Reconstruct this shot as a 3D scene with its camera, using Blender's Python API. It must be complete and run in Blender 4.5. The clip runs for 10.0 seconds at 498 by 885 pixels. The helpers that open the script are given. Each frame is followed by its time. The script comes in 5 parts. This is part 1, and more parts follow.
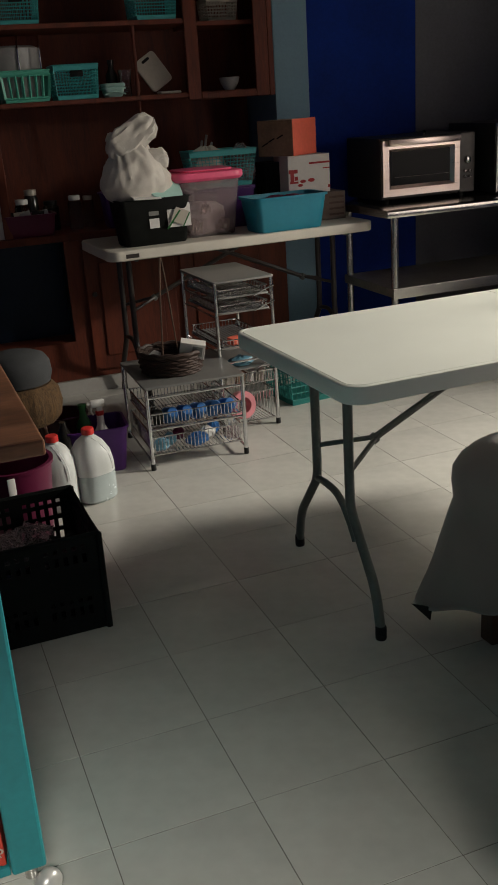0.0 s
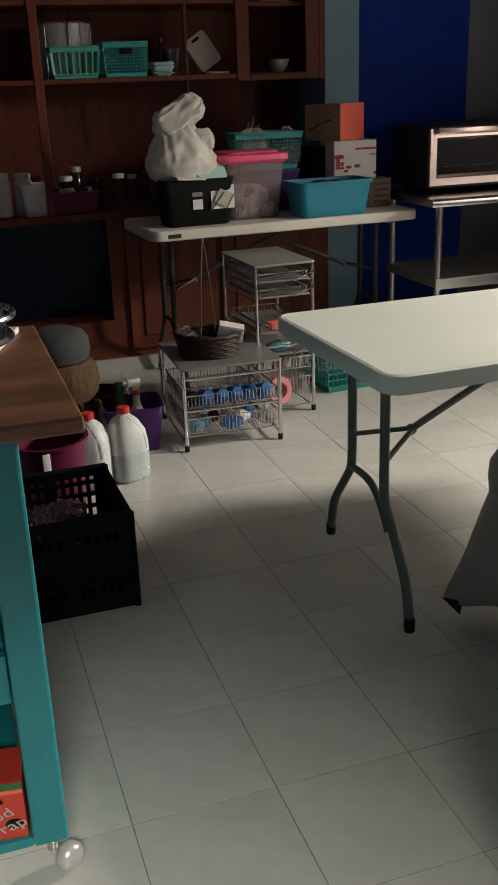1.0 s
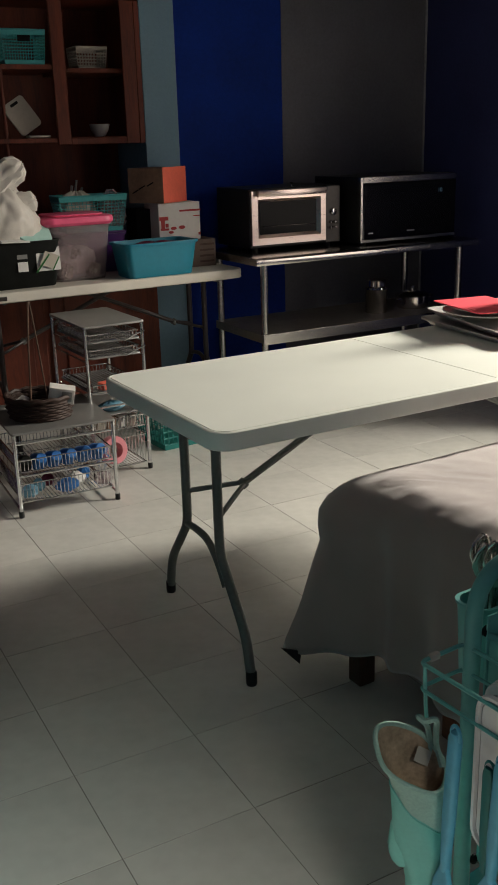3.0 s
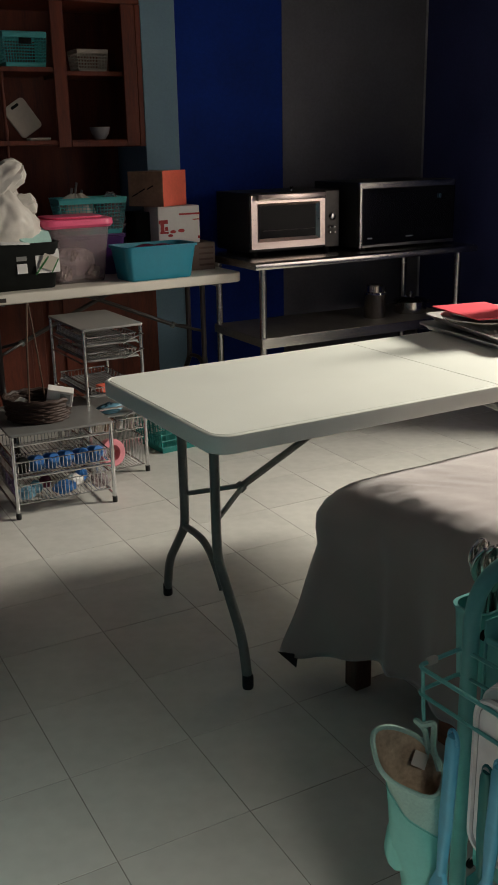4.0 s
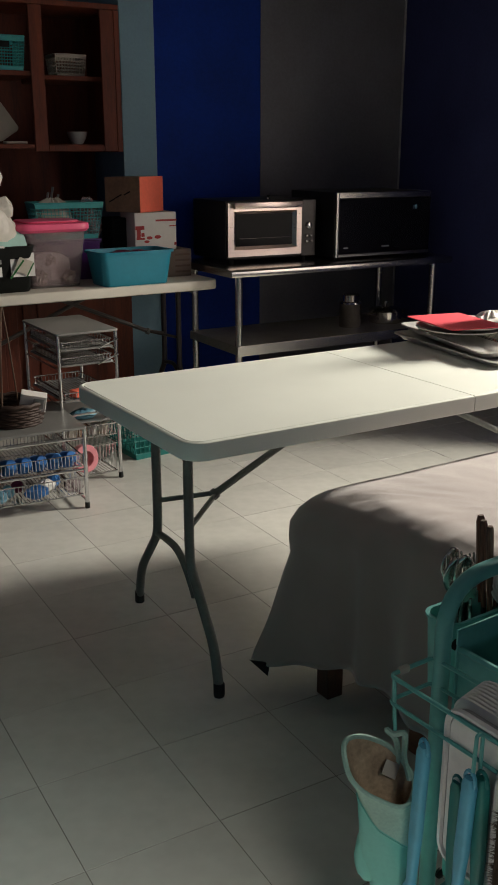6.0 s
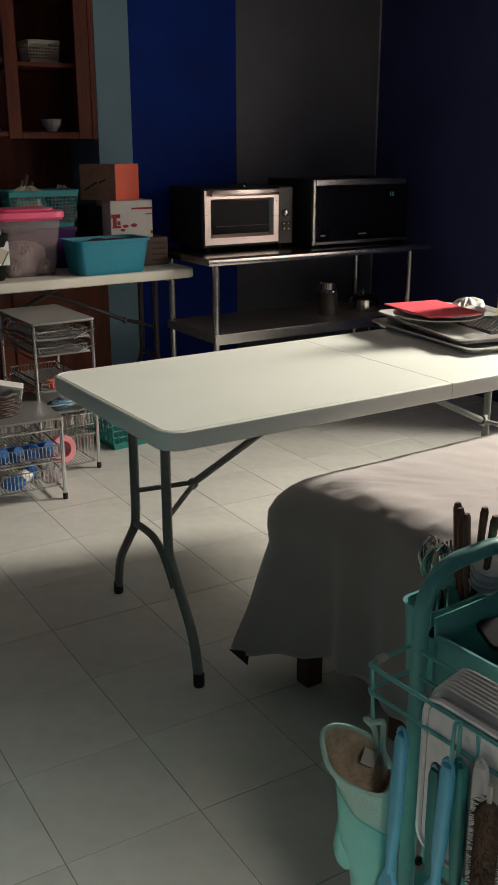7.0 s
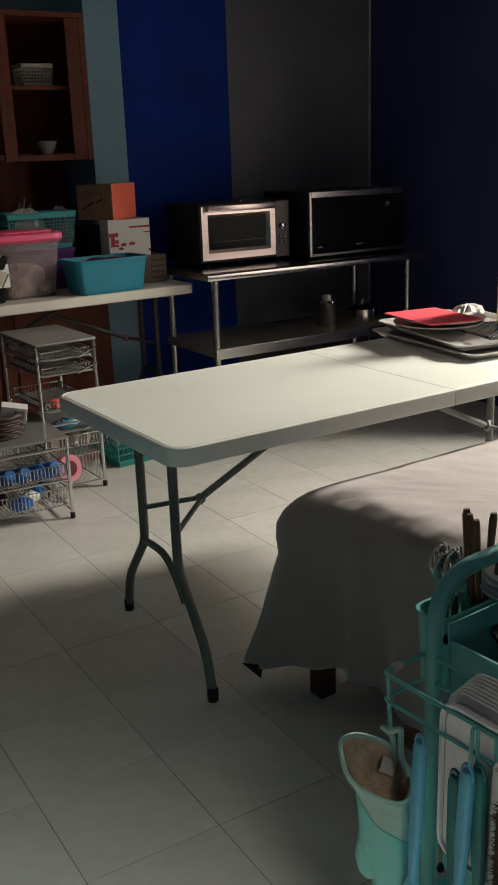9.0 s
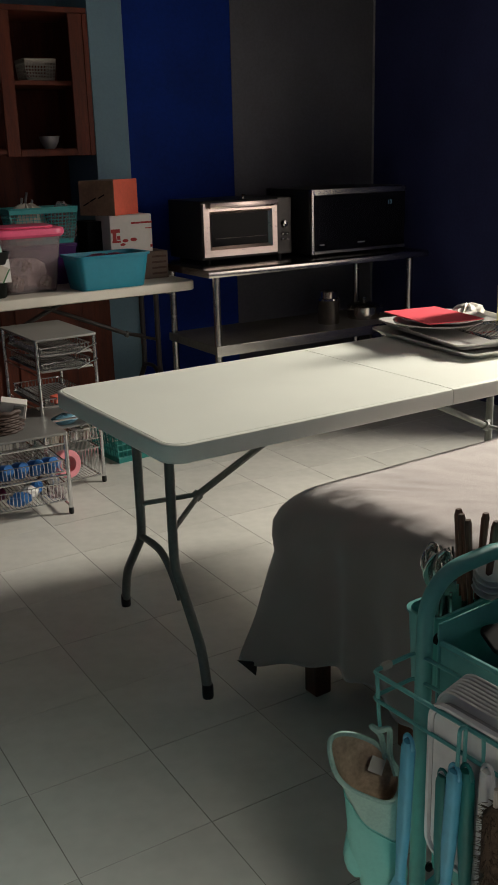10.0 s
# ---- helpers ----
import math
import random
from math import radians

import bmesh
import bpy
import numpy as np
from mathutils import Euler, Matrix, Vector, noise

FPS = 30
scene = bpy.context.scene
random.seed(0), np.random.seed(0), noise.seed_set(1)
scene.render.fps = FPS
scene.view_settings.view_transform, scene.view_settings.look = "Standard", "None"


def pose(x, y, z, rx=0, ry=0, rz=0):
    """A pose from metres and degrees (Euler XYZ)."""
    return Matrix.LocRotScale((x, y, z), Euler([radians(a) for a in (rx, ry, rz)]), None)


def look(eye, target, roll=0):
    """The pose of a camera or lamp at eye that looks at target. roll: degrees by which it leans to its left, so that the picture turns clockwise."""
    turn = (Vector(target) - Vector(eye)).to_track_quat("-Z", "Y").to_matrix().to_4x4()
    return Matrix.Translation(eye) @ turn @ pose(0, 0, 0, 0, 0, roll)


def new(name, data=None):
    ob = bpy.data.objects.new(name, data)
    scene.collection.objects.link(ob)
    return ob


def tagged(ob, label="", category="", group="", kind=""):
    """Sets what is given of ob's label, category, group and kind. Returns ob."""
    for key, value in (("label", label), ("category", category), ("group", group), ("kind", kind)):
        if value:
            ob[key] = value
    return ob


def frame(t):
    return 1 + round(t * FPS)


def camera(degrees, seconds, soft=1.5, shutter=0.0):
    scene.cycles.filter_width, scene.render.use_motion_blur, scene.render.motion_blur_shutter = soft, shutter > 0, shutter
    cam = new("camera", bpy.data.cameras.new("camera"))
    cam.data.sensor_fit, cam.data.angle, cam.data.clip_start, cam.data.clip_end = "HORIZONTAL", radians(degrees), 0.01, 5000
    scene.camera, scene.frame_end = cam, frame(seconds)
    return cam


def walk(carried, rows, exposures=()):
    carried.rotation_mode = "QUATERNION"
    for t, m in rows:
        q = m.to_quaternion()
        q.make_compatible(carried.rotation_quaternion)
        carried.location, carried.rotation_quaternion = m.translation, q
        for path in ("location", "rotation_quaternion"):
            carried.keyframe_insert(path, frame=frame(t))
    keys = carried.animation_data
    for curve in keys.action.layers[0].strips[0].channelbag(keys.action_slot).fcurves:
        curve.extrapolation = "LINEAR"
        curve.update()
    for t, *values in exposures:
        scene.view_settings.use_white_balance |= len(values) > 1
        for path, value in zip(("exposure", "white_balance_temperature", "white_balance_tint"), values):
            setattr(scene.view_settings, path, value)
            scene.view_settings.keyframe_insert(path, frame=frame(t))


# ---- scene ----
cam = camera(29.6, 10.0, soft=1.7)
PATH = [
    (0, (0.485, 0.361, 1.359), (1.128, 2.127, 0.675), -3.8),
    (0.5, (0.469, 0.371, 1.349), (1.069, 2.144, 0.644), -3.0),
    (1, (0.477, 0.371, 1.358), (1.052, 2.149, 0.647), -2.1),
    (1.5, (0.489, 0.363, 1.363), (1.125, 2.144, 0.713), -2.3),
    (2, (0.5, 0.363, 1.353), (1.25, 2.109, 0.729), -2.7),
    (2.5, (0.511, 0.352, 1.359), (1.363, 2.043, 0.716), -2.2),
    (3, (0.506, 0.352, 1.367), (1.4, 2.033, 0.757), -1.7),
    (4.5, (0.5, 0.351, 1.366), (1.404, 2.032, 0.767), -1.0),
    (5, (0.502, 0.353, 1.365), (1.419, 2.03, 0.774), -0.8),
    (5.5, (0.502, 0.353, 1.365), (1.44, 2.021, 0.782), -0.4),
    (7, (0.512, 0.361, 1.362), (1.498, 1.991, 0.752), -0.1),
    (7.5, (0.528, 0.351, 1.373), (1.55, 1.96, 0.769), -1.2),
    (8, (0.5, 0.355, 1.371), (1.477, 1.998, 0.78), -1.4),
    (8.5, (0.506, 0.359, 1.37), (1.47, 2.009, 0.782), -1.9),
    (9, (0.501, 0.356, 1.367), (1.486, 1.996, 0.783), -2.1),
    (9.5, (0.506, 0.353, 1.365), (1.491, 1.99, 0.773), -1.7),
    (10, (0.513, 0.349, 1.368), (1.492, 1.99, 0.778), -1.6),
]
walk(cam, [(t, look(eye, target, roll)) for t, eye, target, roll in PATH], ((0, -0.35), (0.5, -0.20), (1, -0.16), (1.5, -0.18), (2, -0.20), (2.5, -0.12), (4.5, -0.24), (7.5, -0.13), (9.0, -0.26), (10, -0.27)))

# ---- light ----
world = bpy.data.worlds.new("world")
scene.world = world
world.use_nodes = True
wn = world.node_tree.nodes
sky = wn.new("ShaderNodeTexSky")
sky.sky_type, sky.sun_disc = "NISHITA", False
sky.sun_elevation, sky.sun_rotation = radians(35), radians(100)
wn["Background"].inputs["Strength"].default_value = 0.08
world.node_tree.links.new(sky.outputs[0], wn["Background"].inputs["Color"])


def window_or_fill_lamp(place, aim, width, height, power, colour, spread):
    """A rectangular lamp: outdoor light at the window, added fill at the doorway."""
    data = bpy.data.lights.new("daylight_or_fill", "AREA")
    data.shape, data.size, data.size_y, data.energy, data.color = "RECTANGLE", width, height, power, colour
    data.spread = radians(spread)
    ob = new("daylight_or_fill", data)
    ob.matrix_world = look(place, aim)
    return ob


window_or_fill_lamp((5.0, 2.485, 1.96), (2.4, 1.95, 0.60), 0.34, 0.45, 106, (1.0, 0.945, 0.82), 110)
# Fill lamp added behind the camera to brighten the near floor; source unseen.
window_or_fill_lamp((0.25, -0.62, 1.98), (0.36, 0.86, 0.0), 0.7, 0.20, 9.0, (1.0, 0.98, 0.88), 48)


# ---- materials ----
def mat(name, col, rough=0.5, metal=0.0, var=0.15, scale=6.0, fine=60.0, bump=0.1, rvar=0.1, coat=0.0, trans=0.0, ior=1.45, stretch=(1, 1, 1), alpha=1.0, tint=None, piece=0.0, sheen=0.0):
    m = bpy.data.materials.new(name)
    m.use_nodes = True
    n, l = m.node_tree.nodes, m.node_tree.links
    b = n["Principled BSDF"]
    tc, mp = n.new("ShaderNodeTexCoord"), n.new("ShaderNodeMapping")
    mp.inputs["Scale"].default_value = stretch
    l.new(tc.outputs["Object"], mp.inputs["Vector"])
    big, small = n.new("ShaderNodeTexNoise"), n.new("ShaderNodeTexNoise")
    big.inputs["Scale"].default_value, small.inputs["Scale"].default_value = scale, fine
    big.inputs["Detail"].default_value, small.inputs["Detail"].default_value = 3, 2
    for t in (big, small):
        l.new(mp.outputs[0], t.inputs["Vector"])
    both = n.new("ShaderNodeMix")
    both.inputs["Factor"].default_value = 0.35
    l.new(big.outputs["Fac"], both.inputs["A"]), l.new(small.outputs["Fac"], both.inputs["B"])
    ramp = n.new("ShaderNodeMapRange")
    ramp.inputs["From Min"].default_value, ramp.inputs["From Max"].default_value = 0.3, 0.7
    l.new(both.outputs[0], ramp.inputs["Value"])
    mix = n.new("ShaderNodeMix")
    mix.data_type = "RGBA"
    dark = tint or tuple(c * (1 - 2 * var) for c in col)
    mix.inputs["A"].default_value, mix.inputs["B"].default_value = (*dark, 1), (*(min(1, c * (1 + var * 0.5)) for c in col), 1)
    l.new(ramp.outputs[0], mix.inputs["Factor"])
    out = mix.outputs["Result"]
    if piece:
        info, hsv, mr = n.new("ShaderNodeObjectInfo"), n.new("ShaderNodeHueSaturation"), n.new("ShaderNodeMapRange")
        mr.inputs["To Min"].default_value, mr.inputs["To Max"].default_value = 1 - piece, 1 + piece
        l.new(info.outputs["Random"], mr.inputs["Value"]), l.new(mr.outputs[0], hsv.inputs["Value"])
        l.new(out, hsv.inputs["Color"])
        out = hsv.outputs[0]
    l.new(out, b.inputs["Base Color"])
    rr = n.new("ShaderNodeMapRange")
    rr.inputs["To Min"].default_value, rr.inputs["To Max"].default_value = max(0.02, rough - rvar), min(1, rough + rvar)
    l.new(both.outputs[0], rr.inputs["Value"]), l.new(rr.outputs[0], b.inputs["Roughness"])
    b.inputs["Metallic"].default_value, b.inputs["Coat Weight"].default_value = metal, coat
    b.inputs["Transmission Weight"].default_value, b.inputs["IOR"].default_value, b.inputs["Alpha"].default_value = trans, ior, alpha
    if sheen:
        b.inputs["Sheen Weight"].default_value = sheen
    if bump:
        bp = n.new("ShaderNodeBump")
        bp.inputs["Strength"].default_value, bp.inputs["Distance"].default_value = bump, 0.004
        l.new(both.outputs[0], bp.inputs["Height"]), l.new(bp.outputs[0], b.inputs["Normal"])
    return m


M_TILE = mat("glazed_tile", (0.60, 0.585, 0.54), 0.19, var=0.07, scale=5, fine=25, bump=0.008, rvar=0.10, piece=0.05)
M_GROUT = mat("grout", (0.25, 0.225, 0.20), 0.9, var=0.3, fine=200)
M_WALL_BLUE = mat("blue_wall_paint", (0.004, 0.029, 0.24), 0.7, var=0.16, scale=3, fine=70, bump=0.3)
M_WALL_LIGHT = mat("light_blue_paint", (0.19, 0.32, 0.40), 0.6, var=0.08, scale=2, fine=90, bump=0.15)
M_WALL_GREY = mat("grey_wall_paint", (0.122, 0.121, 0.136), 0.6, var=0.15, scale=3, fine=70, bump=0.3)
M_WALL_NAVY = mat("navy_wall_paint", (0.036, 0.042, 0.125), 0.7, var=0.15, scale=3, fine=70, bump=0.3)
for _m in (M_WALL_BLUE, M_WALL_NAVY):
    _m.node_tree.nodes["Principled BSDF"].inputs["Specular IOR Level"].default_value = 0.2
M_TRIM = mat("pale_corner_bead", (0.34, 0.33, 0.33), 0.6, var=0.25, fine=40)
M_CEIL = mat("ceiling_paint", (0.42, 0.42, 0.42), 0.9, var=0.05)
M_WOOD = mat("reddish_cabinet_wood", (0.17, 0.034, 0.013), 0.6, var=0.3, scale=3, fine=30, bump=0.1, stretch=(6, 6, 0.8))
M_BOARD = mat("walnut_board", (0.23, 0.098, 0.05), 0.5, var=0.34, scale=4, fine=30, bump=0.1, stretch=(1, 6, 6))
M_HDPE = mat("white_moulded_plastic", (0.82, 0.83, 0.76), 0.42, var=0.03, scale=4, fine=300, bump=0.12, rvar=0.05)
M_HDPE_OLD = mat("off_white_moulded_plastic", (0.72, 0.67, 0.58), 0.45, var=0.07, scale=6, fine=300, bump=0.12, rvar=0.05)
M_GREYSTEEL = mat("grey_coated_steel", (0.15, 0.158, 0.145), 0.5, var=0.16, fine=100, bump=0.03)
M_DARKSTEEL = mat("dark_brown_coated_steel", (0.045, 0.036, 0.032), 0.4, var=0.15, fine=100, bump=0.03)
M_RUBBER = mat("black_rubber", (0.012, 0.012, 0.012), 0.7, var=0.2)
M_STEEL = mat("stainless_steel", (0.56, 0.54, 0.51), 0.24, metal=1, var=0.08, scale=5, fine=150, bump=0.03, stretch=(1, 12, 12))
M_POLISHED = mat("polished_steel", (0.62, 0.58, 0.54), 0.13, metal=1, var=0.05, scale=5, fine=150, bump=0.02, rvar=0.05)
M_SHELFSTEEL = mat("worn_shelf_steel", (0.34, 0.31, 0.27), 0.5, metal=0.5, var=0.2, scale=4, bump=0.03)
M_STEELDARK = mat("dull_steel", (0.30, 0.29, 0.28), 0.38, metal=1, var=0.15, bump=0.03)
M_CHROME = mat("chrome_wire", (0.70, 0.70, 0.70), 0.18, metal=1, var=0.05, bump=0)
M_BLACKGLASS = mat("black_glass", (0.006, 0.006, 0.008), 0.08, var=0.1, bump=0)
M_BLACK = mat("black_plastic", (0.010, 0.011, 0.010), 0.55, var=0.25, scale=20, fine=120, bump=0.05)
M_CLOTH = mat("taupe_cloth", (0.29, 0.228, 0.212), 0.95, var=0.1, scale=5, fine=500, bump=0.4, rvar=0.02, sheen=0.5)
M_TEALPAINT = mat("teal_painted_wood", (0.020, 0.27, 0.30), 0.45, var=0.12, scale=5, fine=60, bump=0.08)
M_BLACK.node_tree.nodes["Principled BSDF"].inputs["Specular IOR Level"].default_value = 0.15
M_TEALMETAL = mat("teal_coated_metal", (0.14, 0.43, 0.40), 0.4, var=0.1, scale=8, fine=80, bump=0.04)


# ---- mesh helpers ----
def bm_new():
    return bmesh.new()


def box(bm, x0, x1, y0, y1, z0, z1, bev=0.0, seg=2, m=None):
    made = bmesh.ops.create_cube(bm, size=1.0, matrix=Matrix.Translation(((x0 + x1) / 2, (y0 + y1) / 2, (z0 + z1) / 2)) @ Matrix.Diagonal((x1 - x0, y1 - y0, z1 - z0, 1)))
    vs = made["verts"]
    if bev:
        es = list({e for v in vs for e in v.link_edges})
        vs = [v for v in bmesh.ops.bevel(bm, geom=es, offset=bev, segments=seg, affect="EDGES", profile=0.5)["verts"]]
    if m is not None:
        bmesh.ops.transform(bm, matrix=m, verts=[v for v in bm.verts if v in set(vs)])
    return bm


def tube(bm, pts, r, seg=8, closed=False, r_end=None):
    """A round bar that follows the points."""
    pts = [Vector(p) for p in pts]
    n, rings = len(pts), []
    side = None
    for i, p in enumerate(pts):
        a = pts[(i - 1) % n] if (i or closed) else p
        b = pts[(i + 1) % n] if (i < n - 1 or closed) else p
        t = (b - a).normalized()
        if side is None:
            side = t.cross(Vector((0, 0, 1)) if abs(t.z) < 0.9 else Vector((1, 0, 0))).normalized()
        else:
            side = (side - t * side.dot(t)).normalized()
        up = t.cross(side)
        rad = r if r_end is None else r + (r_end - r) * i / (n - 1)
        rings.append([bm.verts.new(p + rad * (math.cos(2 * math.pi * k / seg) * side + math.sin(2 * math.pi * k / seg) * up)) for k in range(seg)])
    for i in range(n if closed else n - 1):
        A, B = rings[i], rings[(i + 1) % n]
        for k in range(seg):
            bm.faces.new((A[k], A[(k + 1) % seg], B[(k + 1) % seg], B[k]))
    if not closed:
        bm.faces.new(rings[0][::-1]), bm.faces.new(rings[-1])
    return bm


def arc(c, r, a0, a1, n, u, v):
    """Points of an arc about c in the plane of u and v."""
    c, u, v = Vector(c), Vector(u), Vector(v)
    return [c + r * (math.cos(radians(a0 + (a1 - a0) * i / n)) * u + math.sin(radians(a0 + (a1 - a0) * i / n)) * v) for i in range(n + 1)]


def bend(pts, r, n=5):
    """Rounds the inner corners of a polyline."""
    pts = [Vector(p) for p in pts]
    out = [pts[0]]
    for a, b, c in zip(pts, pts[1:], pts[2:]):
        d = min(r, (a - b).length * 0.45, (c - b).length * 0.45)
        p, q = b + (a - b).normalized() * d, b + (c - b).normalized() * d
        out += [(1 - s) ** 2 * p + 2 * s * (1 - s) * b + s * s * q for s in (i / n for i in range(n + 1))]
    return out + [pts[-1]]


def outline(w, d, r, n=6):
    """A rounded rectangle about the origin."""
    r = min(r, w / 2 - 1e-4, d / 2 - 1e-4)
    pts = []
    for cx, cy, a in ((w / 2 - r, d / 2 - r, 0), (-w / 2 + r, d / 2 - r, 90), (-w / 2 + r, -d / 2 + r, 180), (w / 2 - r, -d / 2 + r, 270)):
        pts += [(cx + r * math.cos(radians(a + 90 * i / n)), cy + r * math.sin(radians(a + 90 * i / n))) for i in range(n + 1)]
    return pts


def loft(bm, rings, cap0=True, cap1=True):
    """Joins rings of points, all of one count, into a skin."""
    vs = [[bm.verts.new(p) for p in ring] for ring in rings]
    k = len(vs[0])
    for A, B in zip(vs, vs[1:]):
        for i in range(k):
            bm.faces.new((A[i], A[(i + 1) % k], B[(i + 1) % k], B[i]))
    if cap0:
        bm.faces.new(vs[0][::-1])
    if cap1:
        bm.faces.new(vs[-1])
    return bm


def rslab(bm, w, d, z0, z1, r, bev=0.004, cx=0, cy=0, n=6):
    """A slab with rounded corners and soft edges."""
    rings = []
    for z, inset in ((z0, bev), (z0 + bev, 0), (z1 - bev, 0), (z1 - bev * 0.3, bev * 0.3), (z1, bev), (z1, bev * 1.6)):
        rings.append([(cx + x, cy + y, z) for x, y in outline(w - 2 * inset, d - 2 * inset, max(r - inset, 0.001), n)])
    return loft(bm, rings)


def tub(bm, w0, d0, w1, d1, h, r, wall=0.003, lip=0.008, cx=0, cy=0, z=0, n=5):
    """An open vessel that widens from its base to its rim, with a rolled lip."""
    ring = lambda w, d, zz, rr: [(cx + x, cy + y, z + zz) for x, y in outline(w, d, rr, n)]
    rings = [ring(w0 - 0.01, d0 - 0.01, 0, r * 0.8), ring(w0, d0, 0.006, r), ring(w1, d1, h - lip, r)]
    rings += [ring(w1 + 2 * lip, d1 + 2 * lip, h - lip, r + lip), ring(w1 + 2 * lip, d1 + 2 * lip, h, r + lip)]
    rings += [ring(w1 - 2 * wall, d1 - 2 * wall, h, r), ring(w0 - 2 * wall, d0 - 2 * wall, 0.01, r)]
    return loft(bm, rings)


def lathe(bm, prof, cx=0, cy=0, z=0, seg=20, cap0=True, cap1=True):
    return loft(bm, [[(cx + r * math.cos(2 * math.pi * k / seg), cy + r * math.sin(2 * math.pi * k / seg), z + h) for k in range(seg)] for r, h in prof], cap0, cap1)


def part(name, bm, material, parent=None, label="", smooth=True, m=None):
    me = bpy.data.meshes.new(name)
    bmesh.ops.recalc_face_normals(bm, faces=bm.faces)
    if m is not None:
        bm.transform(m)
    bm.to_mesh(me)
    bm.free()
    me.materials.append(material)
    if smooth:
        for p in me.polygons:
            p.use_smooth = True
        me.set_sharp_from_angle(angle=radians(38))
    ob = new(name, me)
    if parent is not None:
        ob.parent = parent
    if label:
        tagged(ob, label)
    return ob


def thing(name, m, label, category, group="", kind=""):
    ob = new(name)
    ob.empty_display_size = 0.05
    ob.matrix_world = m
    return tagged(ob, label, category, group, kind)


def slab(name, x0, x1, y0, y1, z0, z1, material, label, category, parent=None):
    ob = part(name, box(bm_new(), x0, x1, y0, y1, z0, z1), material, parent, smooth=False)
    return tagged(ob, label, category, kind="structure") if parent is None else ob


# ---- room ----
XL, XR, YN, YB, TOP = -1.8, 4.245, -0.7, 5.05, 2.7
T = 0.15
SILL, JAMB = 0.66, 3.12
slab("wall_north_blue", 2.645, 3.27, YB, YB + T, 0, TOP, M_WALL_BLUE, "deep blue painted plaster wall behind the steel bench", "wall")
slab("wall_north_grey", 3.27, XR, YB - 0.003, YB + T, 0, TOP, M_WALL_GREY, "dark grey painted plaster wall beside the blue stripe", "wall")
slab("wall_north_light", 2.46, 2.645, YB - 0.002, YB + 0.55, 0, TOP, M_WALL_LIGHT, "light blue painted plaster strip beside the wooden hutch", "wall")
slab("wall_north_niche", XL, 2.46, YB + 0.40, YB + 0.40 + T, 0, TOP, M_WALL_LIGHT, "light blue wall behind the wooden hutch", "wall")
slab("wall_west", XL - T, XL, YN - T, YB + 0.55, 0, TOP, M_WALL_NAVY, "dark navy painted wall", "wall")
bm = bm_new()
box(bm, XR, XR + T, YN - T, 1.55, 0, TOP), box(bm, XR, XR + T, JAMB, YB + T, 0, TOP)
box(bm, XR, XR + T, 1.55, JAMB, 2.12, TOP), box(bm, XR, XR + T, 1.55, JAMB, 0, SILL)
tagged(part("wall_east", bm, M_WALL_NAVY, smooth=False), "dark navy painted wall with an unglazed window opening", "wall", kind="structure")
# Unseen wall; its doorway is added to go with the fill lamp.
bm = bm_new()
box(bm, XL, -0.25, YN - T, YN, 0, TOP), box(bm, 0.75, XR, YN - T, YN, 0, TOP), box(bm, -0.25, 0.75, YN - T, YN, 2.1, TOP)
tagged(part("wall_south", bm, M_WALL_NAVY, smooth=False), "unseen dark navy painted wall with a doorway added around the fill lamp", "wall", kind="structure")
slab("ceiling", XL - T, XR + T, YN - T, YB + 0.55, TOP, TOP + 0.12, M_CEIL, "plain white plaster ceiling", "ceiling")

glow = bpy.data.materials.new("daylit_yard")
glow.use_nodes = True
gn = glow.node_tree.nodes
gem = gn.new("ShaderNodeEmission")
gem.inputs["Color"].default_value, gem.inputs["Strength"].default_value = (1.0, 0.87, 0.78, 1), 3.0
glow.node_tree.links.new(gem.outputs[0], gn["Material Output"].inputs["Surface"])
slab("backdrop", XR + 0.9, XR + 0.92, -0.6, 4.2, -0.1, 2.6, glow, "bright daylit yard beyond the window", "backdrop")

slab("trim", XR - 0.014, XR - 0.004, YB - 0.014, YB - 0.006, 0.0, TOP, M_TRIM, "thin pale grey corner bead between two walls", "trim")

# floor: mortar bed with single tiles on it
floor = slab("floor", XL - T, XR + 0.9, YN - 2.0, YB + 0.55, -0.10, -0.0011, M_GROUT, "pale grey glazed square floor tiles with dark joints", "floor")
PITCH, TX, TY, GAP = 0.3025, 1.2905, 1.8515, 0.0020


def tile_bm(w, d):
    bm = bm_new()
    b = 0.0004
    loft(bm, [[(x, y, z) for x, y in ((i, i), (w - i, i), (w - i, d - i), (i, d - i))] for z, i in ((-0.006, 0), (-b, 0), (0, b))], cap0=False)
    return bm


tile_mesh = None
rest = bm_new()
random.seed(3)
for i in range(-11, 11):
    for j in range(-13, 12):
        x, y = TX + i * PITCH + GAP / 2, TY + j * PITCH + GAP / 2
        w = PITCH - GAP
        if x > XR or y > YB + 0.5 or x + w < XL or y + w < YN - 0.3:
            continue
        if -0.4 < x < XR and 0.9 < y < YB:
            if tile_mesh is None:
                t0 = part("tile", tile_bm(w, w), M_TILE, floor, smooth=False)
                tile_mesh = t0.data
            else:
                t0 = new("tile", tile_mesh)
                t0.parent = floor
            t0.location = (x, y, random.uniform(-0.0004, 0.0004))
        else:
            one = [rest.verts.new((x + a, y + b, 0)) for a, b in ((0, 0), (w, 0), (w, w), (0, w))]
            rest.faces.new(one)
tagged(part("floor_tiles", rest, M_TILE, floor, smooth=False), kind="stuff")


